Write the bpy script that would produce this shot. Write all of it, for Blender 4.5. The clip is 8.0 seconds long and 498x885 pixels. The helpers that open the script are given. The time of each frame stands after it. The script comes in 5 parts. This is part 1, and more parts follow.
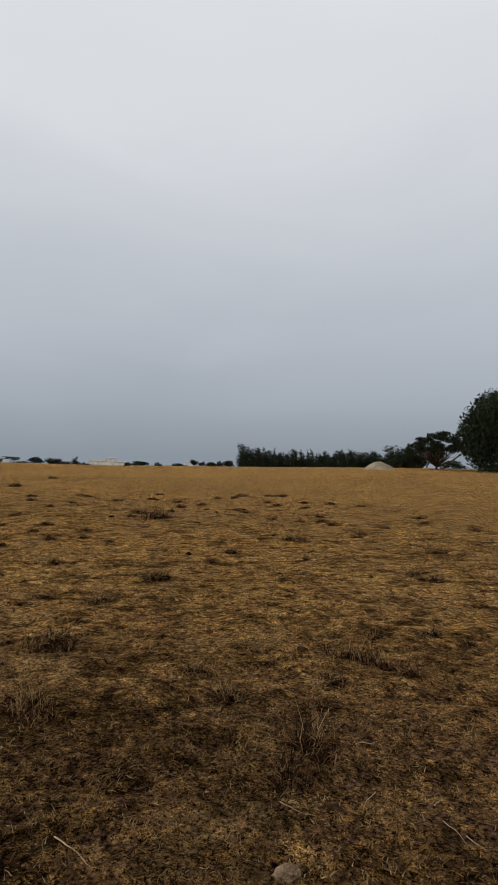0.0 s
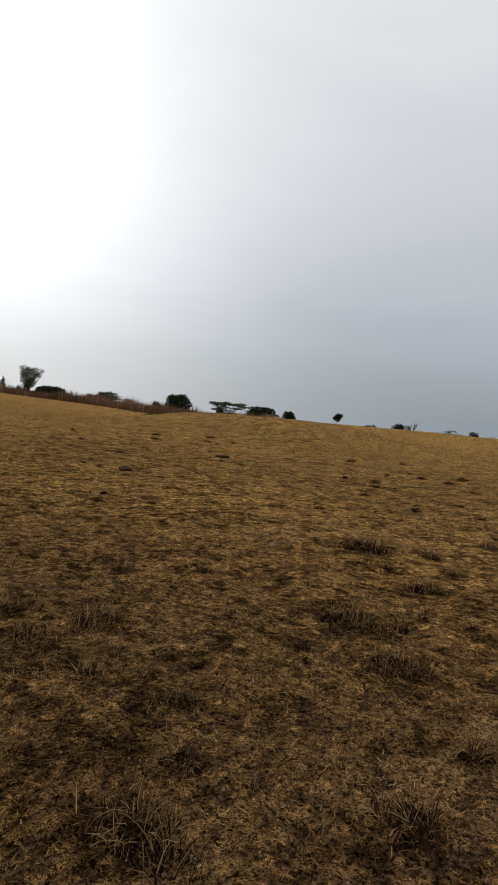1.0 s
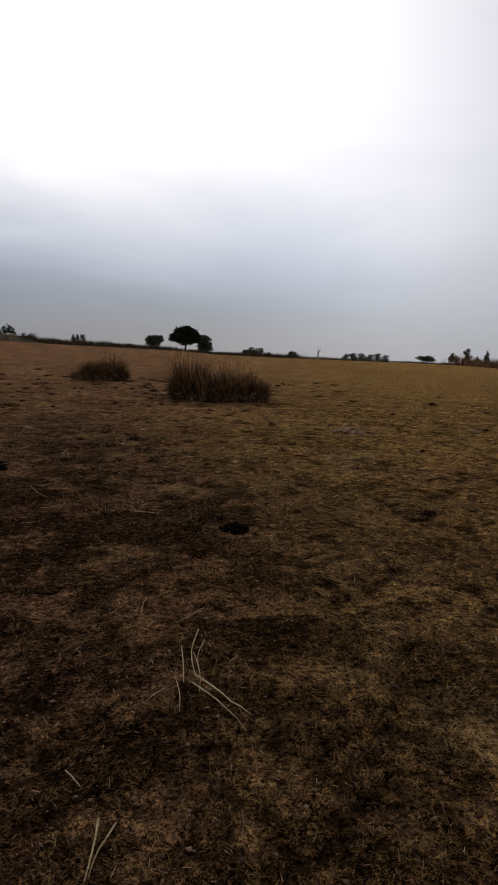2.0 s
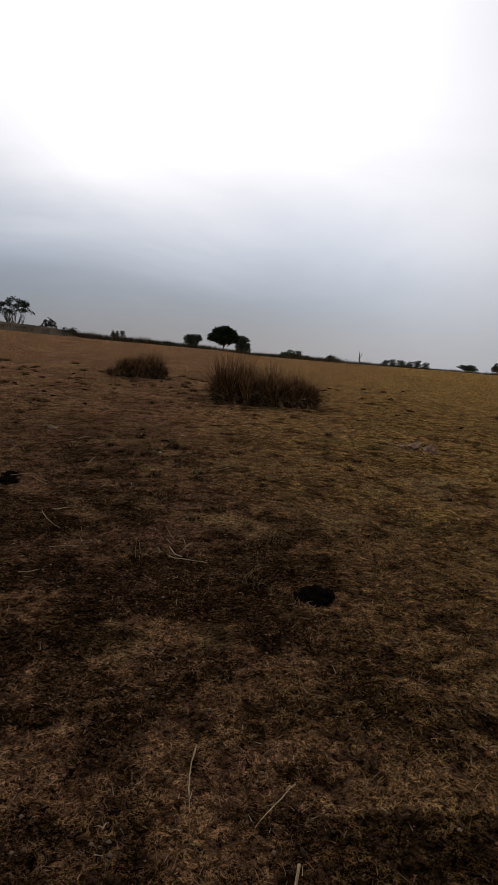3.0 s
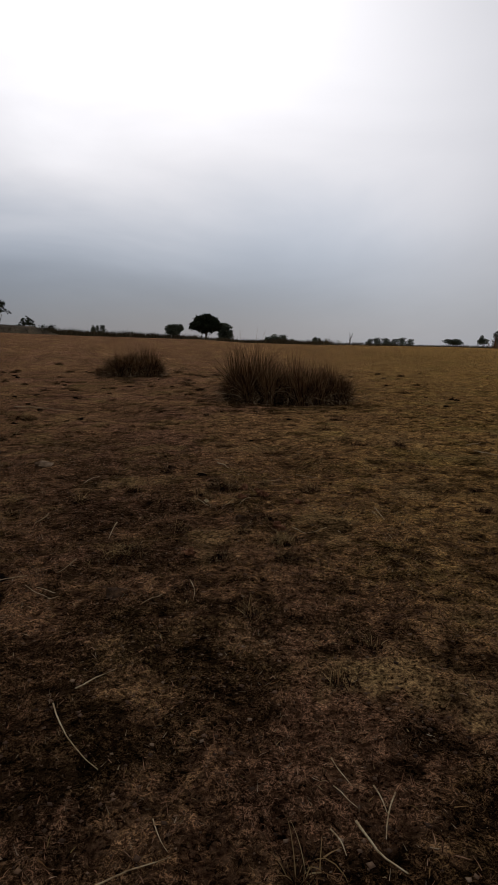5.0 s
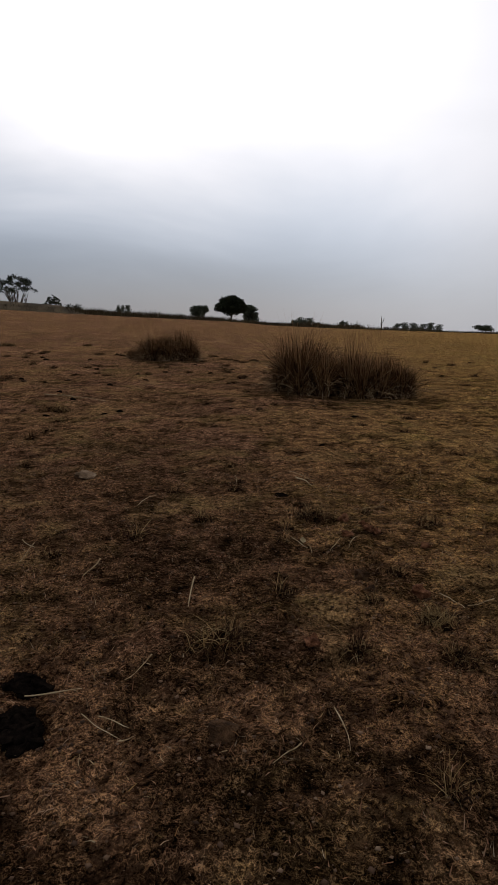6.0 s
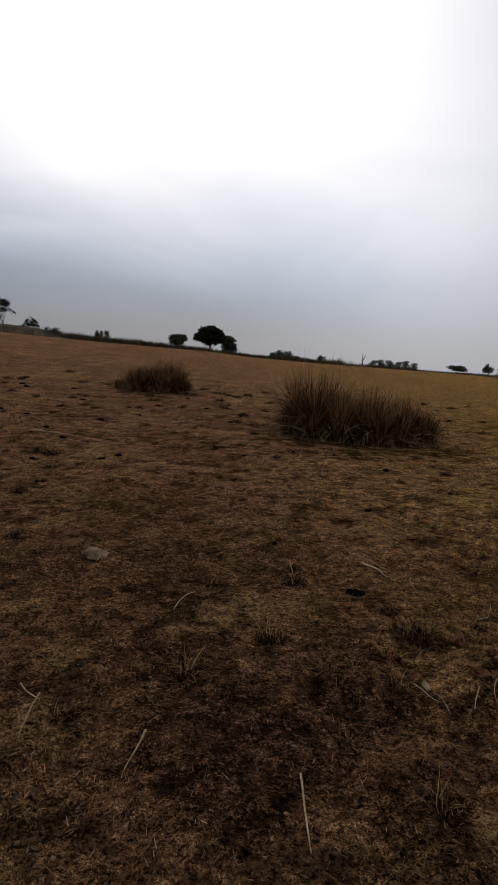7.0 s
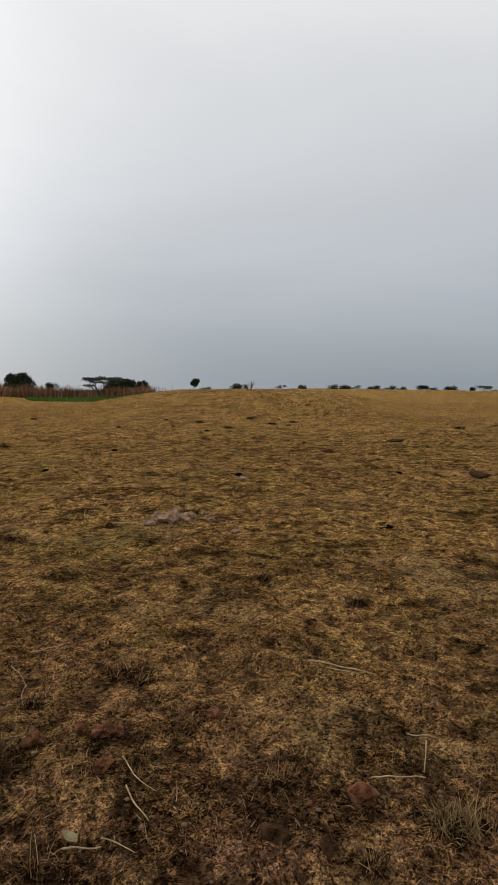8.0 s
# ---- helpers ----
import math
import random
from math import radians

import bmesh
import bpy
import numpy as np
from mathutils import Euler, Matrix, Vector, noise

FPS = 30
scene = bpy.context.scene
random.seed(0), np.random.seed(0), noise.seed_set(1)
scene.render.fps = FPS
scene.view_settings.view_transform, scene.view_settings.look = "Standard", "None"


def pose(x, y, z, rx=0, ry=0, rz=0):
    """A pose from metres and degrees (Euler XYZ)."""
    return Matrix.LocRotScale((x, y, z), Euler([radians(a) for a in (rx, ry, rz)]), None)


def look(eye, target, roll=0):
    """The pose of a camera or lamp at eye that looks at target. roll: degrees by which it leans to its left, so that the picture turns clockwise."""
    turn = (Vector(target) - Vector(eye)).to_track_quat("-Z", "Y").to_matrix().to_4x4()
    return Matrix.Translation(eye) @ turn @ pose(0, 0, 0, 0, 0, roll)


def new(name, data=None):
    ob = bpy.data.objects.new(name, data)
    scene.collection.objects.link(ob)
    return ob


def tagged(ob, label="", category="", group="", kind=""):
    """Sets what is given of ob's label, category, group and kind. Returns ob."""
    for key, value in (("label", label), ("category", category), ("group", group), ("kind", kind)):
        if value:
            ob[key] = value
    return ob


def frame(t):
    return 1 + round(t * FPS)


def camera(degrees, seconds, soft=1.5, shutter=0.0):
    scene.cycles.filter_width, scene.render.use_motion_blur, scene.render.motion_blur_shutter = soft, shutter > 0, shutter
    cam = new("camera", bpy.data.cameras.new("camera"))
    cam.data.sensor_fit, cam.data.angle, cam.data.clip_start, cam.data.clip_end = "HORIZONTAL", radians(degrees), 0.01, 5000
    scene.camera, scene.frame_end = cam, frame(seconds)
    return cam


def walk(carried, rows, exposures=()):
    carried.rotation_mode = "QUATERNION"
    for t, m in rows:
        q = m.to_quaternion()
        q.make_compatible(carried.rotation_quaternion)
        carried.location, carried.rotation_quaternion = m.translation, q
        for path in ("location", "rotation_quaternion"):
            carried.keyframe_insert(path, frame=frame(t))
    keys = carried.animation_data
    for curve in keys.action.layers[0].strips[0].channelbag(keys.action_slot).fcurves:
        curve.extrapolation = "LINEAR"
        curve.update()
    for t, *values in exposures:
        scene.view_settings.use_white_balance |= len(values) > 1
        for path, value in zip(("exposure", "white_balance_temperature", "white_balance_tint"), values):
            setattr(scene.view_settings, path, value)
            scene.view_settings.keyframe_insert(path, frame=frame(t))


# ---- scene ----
cam = camera(44.7, 8.0)
PATH = [
    (0.0, (0.833, -1.965, 1.531), (10.385, -4.913, 1.817), 1.23),
    (0.2, (0.803, -1.566, 1.522), (10.322, -4.620, 1.756), 1.40),
    (0.3, (0.818, -1.297, 1.538), (10.460, -3.937, 1.764), 1.36),
    (0.4, (0.874, -1.045, 1.553), (10.763, -2.527, 1.660), 3.31),
    (0.5, (0.979, -0.807, 1.572), (10.978, -0.961, 1.532), 5.23),
    (0.6, (1.087, -0.552, 1.579), (10.999, 0.772, 1.516), 6.26),
    (0.7, (1.177, -0.297, 1.579), (10.755, 2.575, 1.684), 5.12),
    (0.8, (1.259, -0.037, 1.586), (10.301, 4.234, 1.509), 3.92),
    (0.9, (1.326, 0.242, 1.596), (9.692, 5.712, 1.289), 4.63),
    (1.0, (1.388, 0.520, 1.595), (9.030, 6.944, 1.024), 5.56),
    (1.1, (1.462, 0.749, 1.575), (8.357, 7.945, 0.753), 5.27),
    (1.2, (1.489, 0.927, 1.549), (7.639, 8.750, 0.567), 4.35),
    (1.3, (1.500, 1.088, 1.529), (6.886, 9.452, 0.516), 3.99),
    (1.4, (1.530, 1.246, 1.537), (6.068, 10.112, 0.642), 3.85),
    (1.5, (1.516, 1.423, 1.551), (4.975, 10.768, 0.709), 3.79),
    (1.6, (1.523, 1.593, 1.558), (4.470, 11.103, 0.621), 4.15),
    (1.8, (1.530, 1.874, 1.560), (3.537, 11.571, 0.170), 3.42),
    (2.0, (1.514, 2.121, 1.540), (2.658, 11.943, 0.051), 1.84),
    (2.2, (1.496, 2.458, 1.506), (2.471, 12.283, -0.078), 3.05),
    (3.3, (1.217, 4.116, 1.456), (1.788, 13.997, 0.030), 3.85),
    (3.5, (1.144, 4.382, 1.493), (2.286, 14.221, 0.121), 4.04),
    (3.7, (1.087, 4.599, 1.477), (2.601, 14.386, 0.096), 1.82),
    (4.0, (1.000, 4.992, 1.499), (2.445, 14.758, -0.091), 0.40),
    (4.2, (0.952, 5.277, 1.526), (2.197, 15.005, -0.424), 0.50),
    (4.5, (0.818, 5.694, 1.517), (1.199, 15.571, -0.002), 1.56),
    (4.7, (0.700, 5.934, 1.535), (1.236, 15.808, 0.049), 3.07),
    (5.0, (0.569, 6.272, 1.533), (1.385, 16.093, -0.164), 0.55),
    (5.2, (0.468, 6.548, 1.557), (0.984, 16.386, -0.159), -0.14),
    (6.3, (-0.132, 8.123, 1.551), (0.344, 17.904, -0.479), 3.48),
    (6.5, (-0.259, 8.385, 1.579), (0.188, 18.176, -0.407), 8.01),
    (6.8, (-0.461, 8.760, 1.585), (-0.145, 18.619, -0.060), 6.79),
    (7.0, (-0.567, 9.044, 1.604), (0.326, 18.894, 0.131), 3.95),
    (7.1, (-0.618, 9.187, 1.577), (0.676, 19.003, 0.178), 3.24),
    (7.2, (-0.660, 9.358, 1.539), (1.207, 19.085, 0.160), 1.96),
    (7.3, (-0.694, 9.527, 1.513), (2.085, 19.047, 0.230), 2.24),
    (7.4, (-0.719, 9.712, 1.510), (3.150, 18.856, 0.323), 3.19),
    (7.5, (-0.743, 9.883, 1.529), (4.280, 18.428, 0.203), 4.51),
    (7.6, (-0.739, 10.026, 1.556), (5.437, 17.781, 0.246), 4.95),
    (7.7, (-0.754, 10.150, 1.562), (6.352, 17.083, 0.356), 4.55),
    (7.8, (-0.806, 10.256, 1.538), (7.088, 16.294, 0.430), 1.93),
    (7.9, (-0.824, 10.362, 1.521), (7.771, 15.365, 0.478), -0.50),
    (8.0, (-0.830, 10.503, 1.508), (8.358, 14.325, 0.517), 0.42),
]
EXPOSURES = [(0.0, -0.08, 6550, 10), (0.5, -0.1, 6600, 10), (1.0, -0.07, 6650, 10), (1.5, -0.76, 6500, 12), (2.0, -0.85, 6400, 14), (3.5, -0.85, 6400, 14), (4.0, -1.05, 6350, 14), (4.5, -0.85, 6400, 14), (5.0, -1.05, 6400, 14), (6.5, -0.65, 6450, 14), (7.0, -0.85, 6400, 14), (7.3, -1.0, 6350, 14), (7.5, -1.2, 6350, 13), (7.8, -0.4, 6600, 11), (8.0, 0.03, 6780, 10)]
GLOW, GLOW_POWER, GLOW_WIDE, CLEARING = 1.8, 7.2, 0.12, 0.29

walk(cam, [(t, look(eye, target, roll)) for t, eye, target, roll in PATH], EXPOSURES)

# ---- sky and light: overcast, the sun behind thin cloud ahead of the clumps ----
SUN_AZ, SUN_EL = 2.0, 28.0
to_sun = Vector((-math.sin(radians(SUN_AZ)) * math.cos(radians(SUN_EL)), math.cos(radians(SUN_AZ)) * math.cos(radians(SUN_EL)), math.sin(radians(SUN_EL))))
world = bpy.data.worlds.new("overcast_sky")
scene.world = world
world.use_nodes = True
wn, wl = world.node_tree.nodes, world.node_tree.links
wn.clear()


def wnode(kind, **values):
    n = wn.new(kind)
    for key, value in values.items():
        n.inputs[key].default_value = value
    return n


def wmath(op, a, b=None, c=None):
    n = wn.new("ShaderNodeMath")
    n.operation = op
    for i, v in enumerate((a, b, c)):
        if v is None:
            continue
        if isinstance(v, (int, float)):
            n.inputs[i].default_value = v
        else:
            wl.new(v, n.inputs[i])
    return n.outputs[0]


coord = wn.new("ShaderNodeTexCoord")
split = wn.new("ShaderNodeSeparateXYZ")
wl.new(coord.outputs["Generated"], split.inputs[0])
grad = wn.new("ShaderNodeValToRGB")
grad.color_ramp.interpolation = "B_SPLINE"
stops = ((0.0, (0.245, 0.290, 0.342)), (0.04, (0.27, 0.313, 0.365)), (0.10, (0.338, 0.378, 0.43)), (0.20, (0.465, 0.503, 0.56)), (0.34, (0.59, 0.62, 0.665)), (0.50, (0.69, 0.72, 0.76)), (1.0, (0.88, 0.90, 0.93)))
while len(grad.color_ramp.elements) < len(stops):
    grad.color_ramp.elements.new(0.5)
for e, (p, c) in zip(grad.color_ramp.elements, stops):
    e.position, e.color = p, (*c, 1)
# soft cloud streaks bend the gradient
flat = wn.new("ShaderNodeMapping")
flat.inputs["Scale"].default_value = (1.0, 1.0, 3.2)
wl.new(coord.outputs["Generated"], flat.inputs[0])
cloud = wnode("ShaderNodeTexNoise", Scale=1.7, Detail=5.0, Roughness=0.5, Distortion=0.5)
wl.new(flat.outputs[0], cloud.inputs["Vector"])
drift = wmath("MULTIPLY", wmath("SUBTRACT", cloud.outputs["Fac"], 0.5), 0.40)
lift = wmath("ADD", wmath("ABSOLUTE", split.outputs[2]), wmath("MULTIPLY", drift, wmath("ADD", wmath("ABSOLUTE", split.outputs[2]), 0.15)))
wl.new(lift, grad.inputs[0])
# glow of the veiled sun, lying in level layers over a low blue-grey bank
flat_len = wmath("MAXIMUM", wmath("SQRT", wmath("ADD", wmath("MULTIPLY", split.outputs[0], split.outputs[0]), wmath("MULTIPLY", split.outputs[1], split.outputs[1]))), 0.001)
flat_x, flat_y = wmath("DIVIDE", split.outputs[0], flat_len), wmath("DIVIDE", split.outputs[1], flat_len)


def wstep(value, low, high):
    n = wn.new("ShaderNodeMapRange")
    n.interpolation_type = "SMOOTHERSTEP"
    n.inputs["From Min"].default_value, n.inputs["From Max"].default_value = low, high
    wl.new(value, n.inputs[0])
    return n.outputs[0]


east = wmath("MULTIPLY", wstep(flat_x, -0.15, 0.62), 0.12)
layer = wstep(wmath("ADD", wmath("ADD", split.outputs[2], east), wmath("MULTIPLY", drift, 0.45)), -0.03, 0.54)
toward = wmath("SUBTRACT", wmath("MULTIPLY", flat_y, 0.99), wmath("MULTIPLY", flat_x, 0.14))
lobe = wmath("POWER", wmath("MAXIMUM", toward, 0.0), GLOW_POWER)
over = wmath("SUBTRACT", 1.0, wstep(split.outputs[2], 0.45, 0.95))
glow = wmath("MULTIPLY", wmath("MULTIPLY", layer, lobe), wmath("MULTIPLY", over, GLOW))
glow = wmath("ADD", glow, wmath("MULTIPLY", wmath("POWER", wmath("MAXIMUM", flat_y, 0.0), 1.5), wmath("MULTIPLY", over, GLOW_WIDE)))
clearing = wmath("POWER", wmath("MAXIMUM", wmath("ADD", wmath("MULTIPLY", flat_y, 0.90), wmath("MULTIPLY", flat_x, 0.44)), 0.0), 14.0)
glow = wmath("ADD", glow, wmath("MULTIPLY", wmath("MULTIPLY", clearing, CLEARING), wmath("SUBTRACT", 1.0, wstep(split.outputs[2], 0.15, 0.75))))
mult = wn.new("ShaderNodeVectorMath")
mult.operation = "SCALE"
mult.inputs[0].default_value = (1.0, 0.985, 0.965)
wl.new(glow, mult.inputs["Scale"])
veiled = wn.new("ShaderNodeVectorMath")
veiled.operation = "ADD"
wl.new(grad.outputs[0], veiled.inputs[0])
wl.new(mult.outputs[0], veiled.inputs[1])
bank = wmath("MULTIPLY", wmath("MULTIPLY", wstep(split.outputs[2], -0.02, 0.11), wmath("SUBTRACT", 1.0, wstep(wmath("ADD", split.outputs[2], wmath("MULTIPLY", drift, 0.5)), 0.12, 0.29))), wstep(wmath("SUBTRACT", toward, wmath("MULTIPLY", flat_x, 0.35)), 0.55, 1.0))
tint_sky = wn.new("ShaderNodeMixRGB")
wl.new(bank, tint_sky.inputs[0])
tint_sky.inputs[1].default_value = (1, 1, 1, 1)
tint_sky.inputs[2].default_value = (0.82, 0.90, 0.98, 1)
cooled = wn.new("ShaderNodeVectorMath")
cooled.operation = "MULTIPLY"
wl.new(veiled.outputs[0], cooled.inputs[0])
wl.new(tint_sky.outputs[0], cooled.inputs[1])
air = wn.new("ShaderNodeTexSky")
air.sky_type, air.sun_disc = "NISHITA", False
air.sun_elevation, air.sun_rotation = radians(SUN_EL), radians(-SUN_AZ)
thin = wn.new("ShaderNodeVectorMath")
thin.operation = "SCALE"
thin.inputs["Scale"].default_value = 0.006
wl.new(air.outputs[0], thin.inputs[0])
both = wn.new("ShaderNodeVectorMath")
both.operation = "ADD"
wl.new(cooled.outputs[0], both.inputs[0])
wl.new(thin.outputs[0], both.inputs[1])
back = wn.new("ShaderNodeBackground")
back.inputs["Strength"].default_value = 1.0
wl.new(both.outputs[0], back.inputs["Color"])
wl.new(back.outputs[0], wn.new("ShaderNodeOutputWorld").inputs[0])

sun = bpy.data.lights.new("veiled_sun", "SUN")
sun.energy, sun.angle, sun.color = 0.5, radians(40), (1.0, 0.95, 0.87)
sun_ob = new("veiled_sun", sun)
sun_ob.matrix_world = look(tuple(to_sun * 50), (0, 0, 0))


# ---- materials ----
def ramp_node(nodes, stops):
    r = nodes.new("ShaderNodeValToRGB")
    while len(r.color_ramp.elements) < len(stops):
        r.color_ramp.elements.new(0.5)
    for e, (p, c) in zip(r.color_ramp.elements, stops):
        e.position, e.color = p, (*c, 1)
    return r


def blade_material(name, stops, rough=0.9, patch=((0.75, 0.75, 0.75), (1.15, 1.1, 1.0)), patch_scale=0.8, pass_light=0.25):
    """Dry leaves: a colour for each blade, tinted by patches of ground, a little light passing through."""
    m = bpy.data.materials.new(name)
    m.use_nodes = True
    n, l = m.node_tree.nodes, m.node_tree.links
    b = n["Principled BSDF"]
    geo = n.new("ShaderNodeNewGeometry")
    r = ramp_node(n, stops)
    l.new(geo.outputs["Random Per Island"], r.inputs[0])
    noise_node = n.new("ShaderNodeTexNoise")
    noise_node.inputs["Scale"].default_value, noise_node.inputs["Detail"].default_value = patch_scale, 4
    l.new(geo.outputs["Position"], noise_node.inputs["Vector"])
    p = ramp_node(n, ((0.36, patch[0]), (0.64, patch[1])))
    l.new(noise_node.outputs["Fac"], p.inputs[0])
    mix = n.new("ShaderNodeMixRGB")
    mix.blend_type = "MULTIPLY"
    mix.inputs[0].default_value = 1
    l.new(r.outputs[0], mix.inputs[1])
    l.new(p.outputs[0], mix.inputs[2])
    l.new(mix.outputs[0], b.inputs["Base Color"])
    b.inputs["Roughness"].default_value = rough
    b.inputs["Specular IOR Level"].default_value = 0.06
    tr = n.new("ShaderNodeBsdfTranslucent")
    l.new(mix.outputs[0], tr.inputs["Color"])
    ms = n.new("ShaderNodeMixShader")
    ms.inputs[0].default_value = pass_light
    l.new(b.outputs[0], ms.inputs[1])
    l.new(tr.outputs[0], ms.inputs[2])
    l.new(ms.outputs[0], n["Material Output"].inputs[0])
    return m


def rough_material(name, stops, scale, rough=0.85, bump=0.3, fine=8.0, spec=0.05):
    """A solid surface, mottled at two scales."""
    m = bpy.data.materials.new(name)
    m.use_nodes = True
    n, l = m.node_tree.nodes, m.node_tree.links
    b = n["Principled BSDF"]
    co = n.new("ShaderNodeTexCoord")
    a = n.new("ShaderNodeTexNoise")
    a.inputs["Scale"].default_value, a.inputs["Detail"].default_value = scale, 6
    l.new(co.outputs["Object"], a.inputs["Vector"])
    c = n.new("ShaderNodeTexNoise")
    c.inputs["Scale"].default_value, c.inputs["Detail"].default_value = scale * fine, 4
    l.new(co.outputs["Object"], c.inputs["Vector"])
    add = n.new("ShaderNodeMath")
    add.operation = "MULTIPLY_ADD"
    l.new(c.outputs["Fac"], add.inputs[0])
    add.inputs[1].default_value = 0.5
    l.new(a.outputs["Fac"], add.inputs[2])
    r = ramp_node(n, [(0.25 + 0.5 * p + 0.0, k) for p, k in stops])
    sub = n.new("ShaderNodeMath")
    sub.operation = "SUBTRACT"
    l.new(add.outputs[0], sub.inputs[0])
    sub.inputs[1].default_value = 0.25
    l.new(sub.outputs[0], r.inputs[0])
    l.new(r.outputs[0], b.inputs["Base Color"])
    b.inputs["Roughness"].default_value = rough
    b.inputs["Specular IOR Level"].default_value = spec
    bp = n.new("ShaderNodeBump")
    bp.inputs["Strength"].default_value = bump
    bp.inputs["Distance"].default_value = 0.3 / scale
    l.new(add.outputs[0], bp.inputs["Height"])
    l.new(bp.outputs[0], b.inputs["Normal"])
    return m


def ground_material():
    m = bpy.data.materials.new("dry_pasture")
    m.use_nodes = True
    n, l = m.node_tree.nodes, m.node_tree.links
    b = n["Principled BSDF"]
    geo = n.new("ShaderNodeNewGeometry")

    def tex(scale, detail=5, rough=0.55, curl=0.0):
        t = n.new("ShaderNodeTexNoise")
        t.inputs["Scale"].default_value, t.inputs["Detail"].default_value, t.inputs["Roughness"].default_value = scale, detail, rough
        t.inputs["Distortion"].default_value = curl
        l.new(geo.outputs["Position"], t.inputs["Vector"])
        return t.outputs["Fac"]

    def mix(fac, a, c, kind="MIX"):
        k = n.new("ShaderNodeMixRGB")
        k.blend_type = kind
        for i, v in ((0, fac), (1, a), (2, c)):
            if isinstance(v, (int, float)):
                k.inputs[i].default_value = v
            elif isinstance(v, tuple):
                k.inputs[i].default_value = (*v, 1)
            else:
                l.new(v, k.inputs[i])
        return k.outputs[0]

    cover = n.new("ShaderNodeAttribute")
    cover.attribute_name = "cover"
    ch = n.new("ShaderNodeSeparateColor")
    l.new(cover.outputs["Color"], ch.inputs[0])
    fine, mid, broad, far = tex(42, 6, 0.7), tex(9, 6, 0.65), tex(1.1, 5, 0.6), tex(0.11, 4)
    soil = ramp_node(n, ((0.38, (0.008, 0.005, 0.0033)), (0.5, (0.052, 0.031, 0.019)), (0.62, (0.15, 0.09, 0.055))))
    l.new(fine, soil.inputs[0])
    straw = ramp_node(n, ((0.30, (0.13, 0.076, 0.029)), (0.42, (0.33, 0.194, 0.068)), (0.56, (0.49, 0.306, 0.112)), (0.72, (0.63, 0.415, 0.175))))
    l.new(mid, straw.inputs[0])
    def math_node(op, a, c):
        k = n.new("ShaderNodeMath")
        k.operation = op
        for s, v in enumerate((a, c)):
            if isinstance(v, (int, float)):
                k.inputs[s].default_value = v
            else:
                l.new(v, k.inputs[s])
        return k.outputs[0]

    def fibres(scale, half):
        """Thin curling threads, along the level lines of a smooth noise."""
        k = n.new("ShaderNodeMapRange")
        k.interpolation_type = "SMOOTHSTEP"
        k.inputs["From Min"].default_value, k.inputs["From Max"].default_value = half, half * 0.25
        l.new(math_node("ABSOLUTE", math_node("SUBTRACT", tex(scale, 2, 0.5, 0.6), 0.5), 0), k.inputs[0])
        return k.outputs[0]

    curls = math_node("MAXIMUM", math_node("MAXIMUM", fibres(42, 0.047), math_node("MULTIPLY", fibres(64.3, 0.052), 0.88)), math_node("MULTIPLY", fibres(107.7, 0.06), 0.6))
    uneven = ramp_node(n, ((0.38, (0.62, 0.62, 0.62)), (0.60, (1.08, 1.08, 1.08))))
    l.new(tex(15, 3, 0.6), uneven.inputs[0])
    curls = math_node("MULTIPLY", curls, uneven.outputs[0])
    # where grass holds, and where the soil shows between fewer threads
    hold = ramp_node(n, ((0.32, (0.75, 0.75, 0.75)), (0.48, (1, 1, 1))))
    l.new(broad, hold.inputs[0])
    g1 = mix(1.0, hold.outputs[0], cover.outputs["Alpha"], "MULTIPLY")
    threads = math_node("SUBTRACT", curls, math_node("MULTIPLY", math_node("SUBTRACT", 1.0, g1), 0.9))
    # threads on dark gaps: shade between the blades put into the colour
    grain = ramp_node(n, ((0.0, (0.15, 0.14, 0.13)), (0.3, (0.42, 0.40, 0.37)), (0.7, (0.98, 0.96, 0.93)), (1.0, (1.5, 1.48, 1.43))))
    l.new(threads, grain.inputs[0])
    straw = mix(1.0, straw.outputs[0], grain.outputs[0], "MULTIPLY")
    bare = ramp_node(n, ((0.0, (1, 1, 1)), (0.3, (0, 0, 0))))
    l.new(threads, bare.inputs[0])
    base = mix(bare.outputs[0], straw, soil.outputs[0])
    # broad tints over the field
    tint = ramp_node(n, ((0.35, (0.90, 0.87, 0.84)), (0.52, (1.0, 0.98, 0.94)), (0.68, (1.09, 1.03, 0.91))))
    l.new(far, tint.inputs[0])
    base = mix(1.0, base, tint.outputs[0], "MULTIPLY")
    pale = ramp_node(n, ((0.36, (0.06, 0.037, 0.018)), (0.48, (0.20, 0.128, 0.06)), (0.64, (0.36, 0.245, 0.12))))
    l.new(fine, pale.inputs[0])
    red = ramp_node(n, ((0.34, (0.15, 0.074, 0.042)), (0.5, (0.35, 0.19, 0.113)), (0.66, (0.56, 0.34, 0.215))))
    l.new(fine, red.inputs[0])
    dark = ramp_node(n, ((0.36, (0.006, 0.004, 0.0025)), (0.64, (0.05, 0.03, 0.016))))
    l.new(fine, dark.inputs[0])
    broken = ramp_node(n, ((0.0, (1.0, 1.0, 1.0)), (1.0, (0.7, 0.7, 0.7))))
    l.new(curls, broken.inputs[0])
    crust = ramp_node(n, ((0.40, (0.65, 0.65, 0.65)), (0.52, (1.1, 1.1, 1.1))))
    l.new(fine, crust.inputs[0])
    specks = ramp_node(n, ((0.60, (0, 0, 0)), (0.66, (0.85, 0.85, 0.85))))
    l.new(tex(4.6, 3, 0.6, 0.8), specks.inputs[0])
    base = mix(specks.outputs[0], base, dark.outputs[0])
    worn = ramp_node(n, ((0.0, (0.62, 0.60, 0.57)), (1.0, (1.45, 1.4, 1.3))))
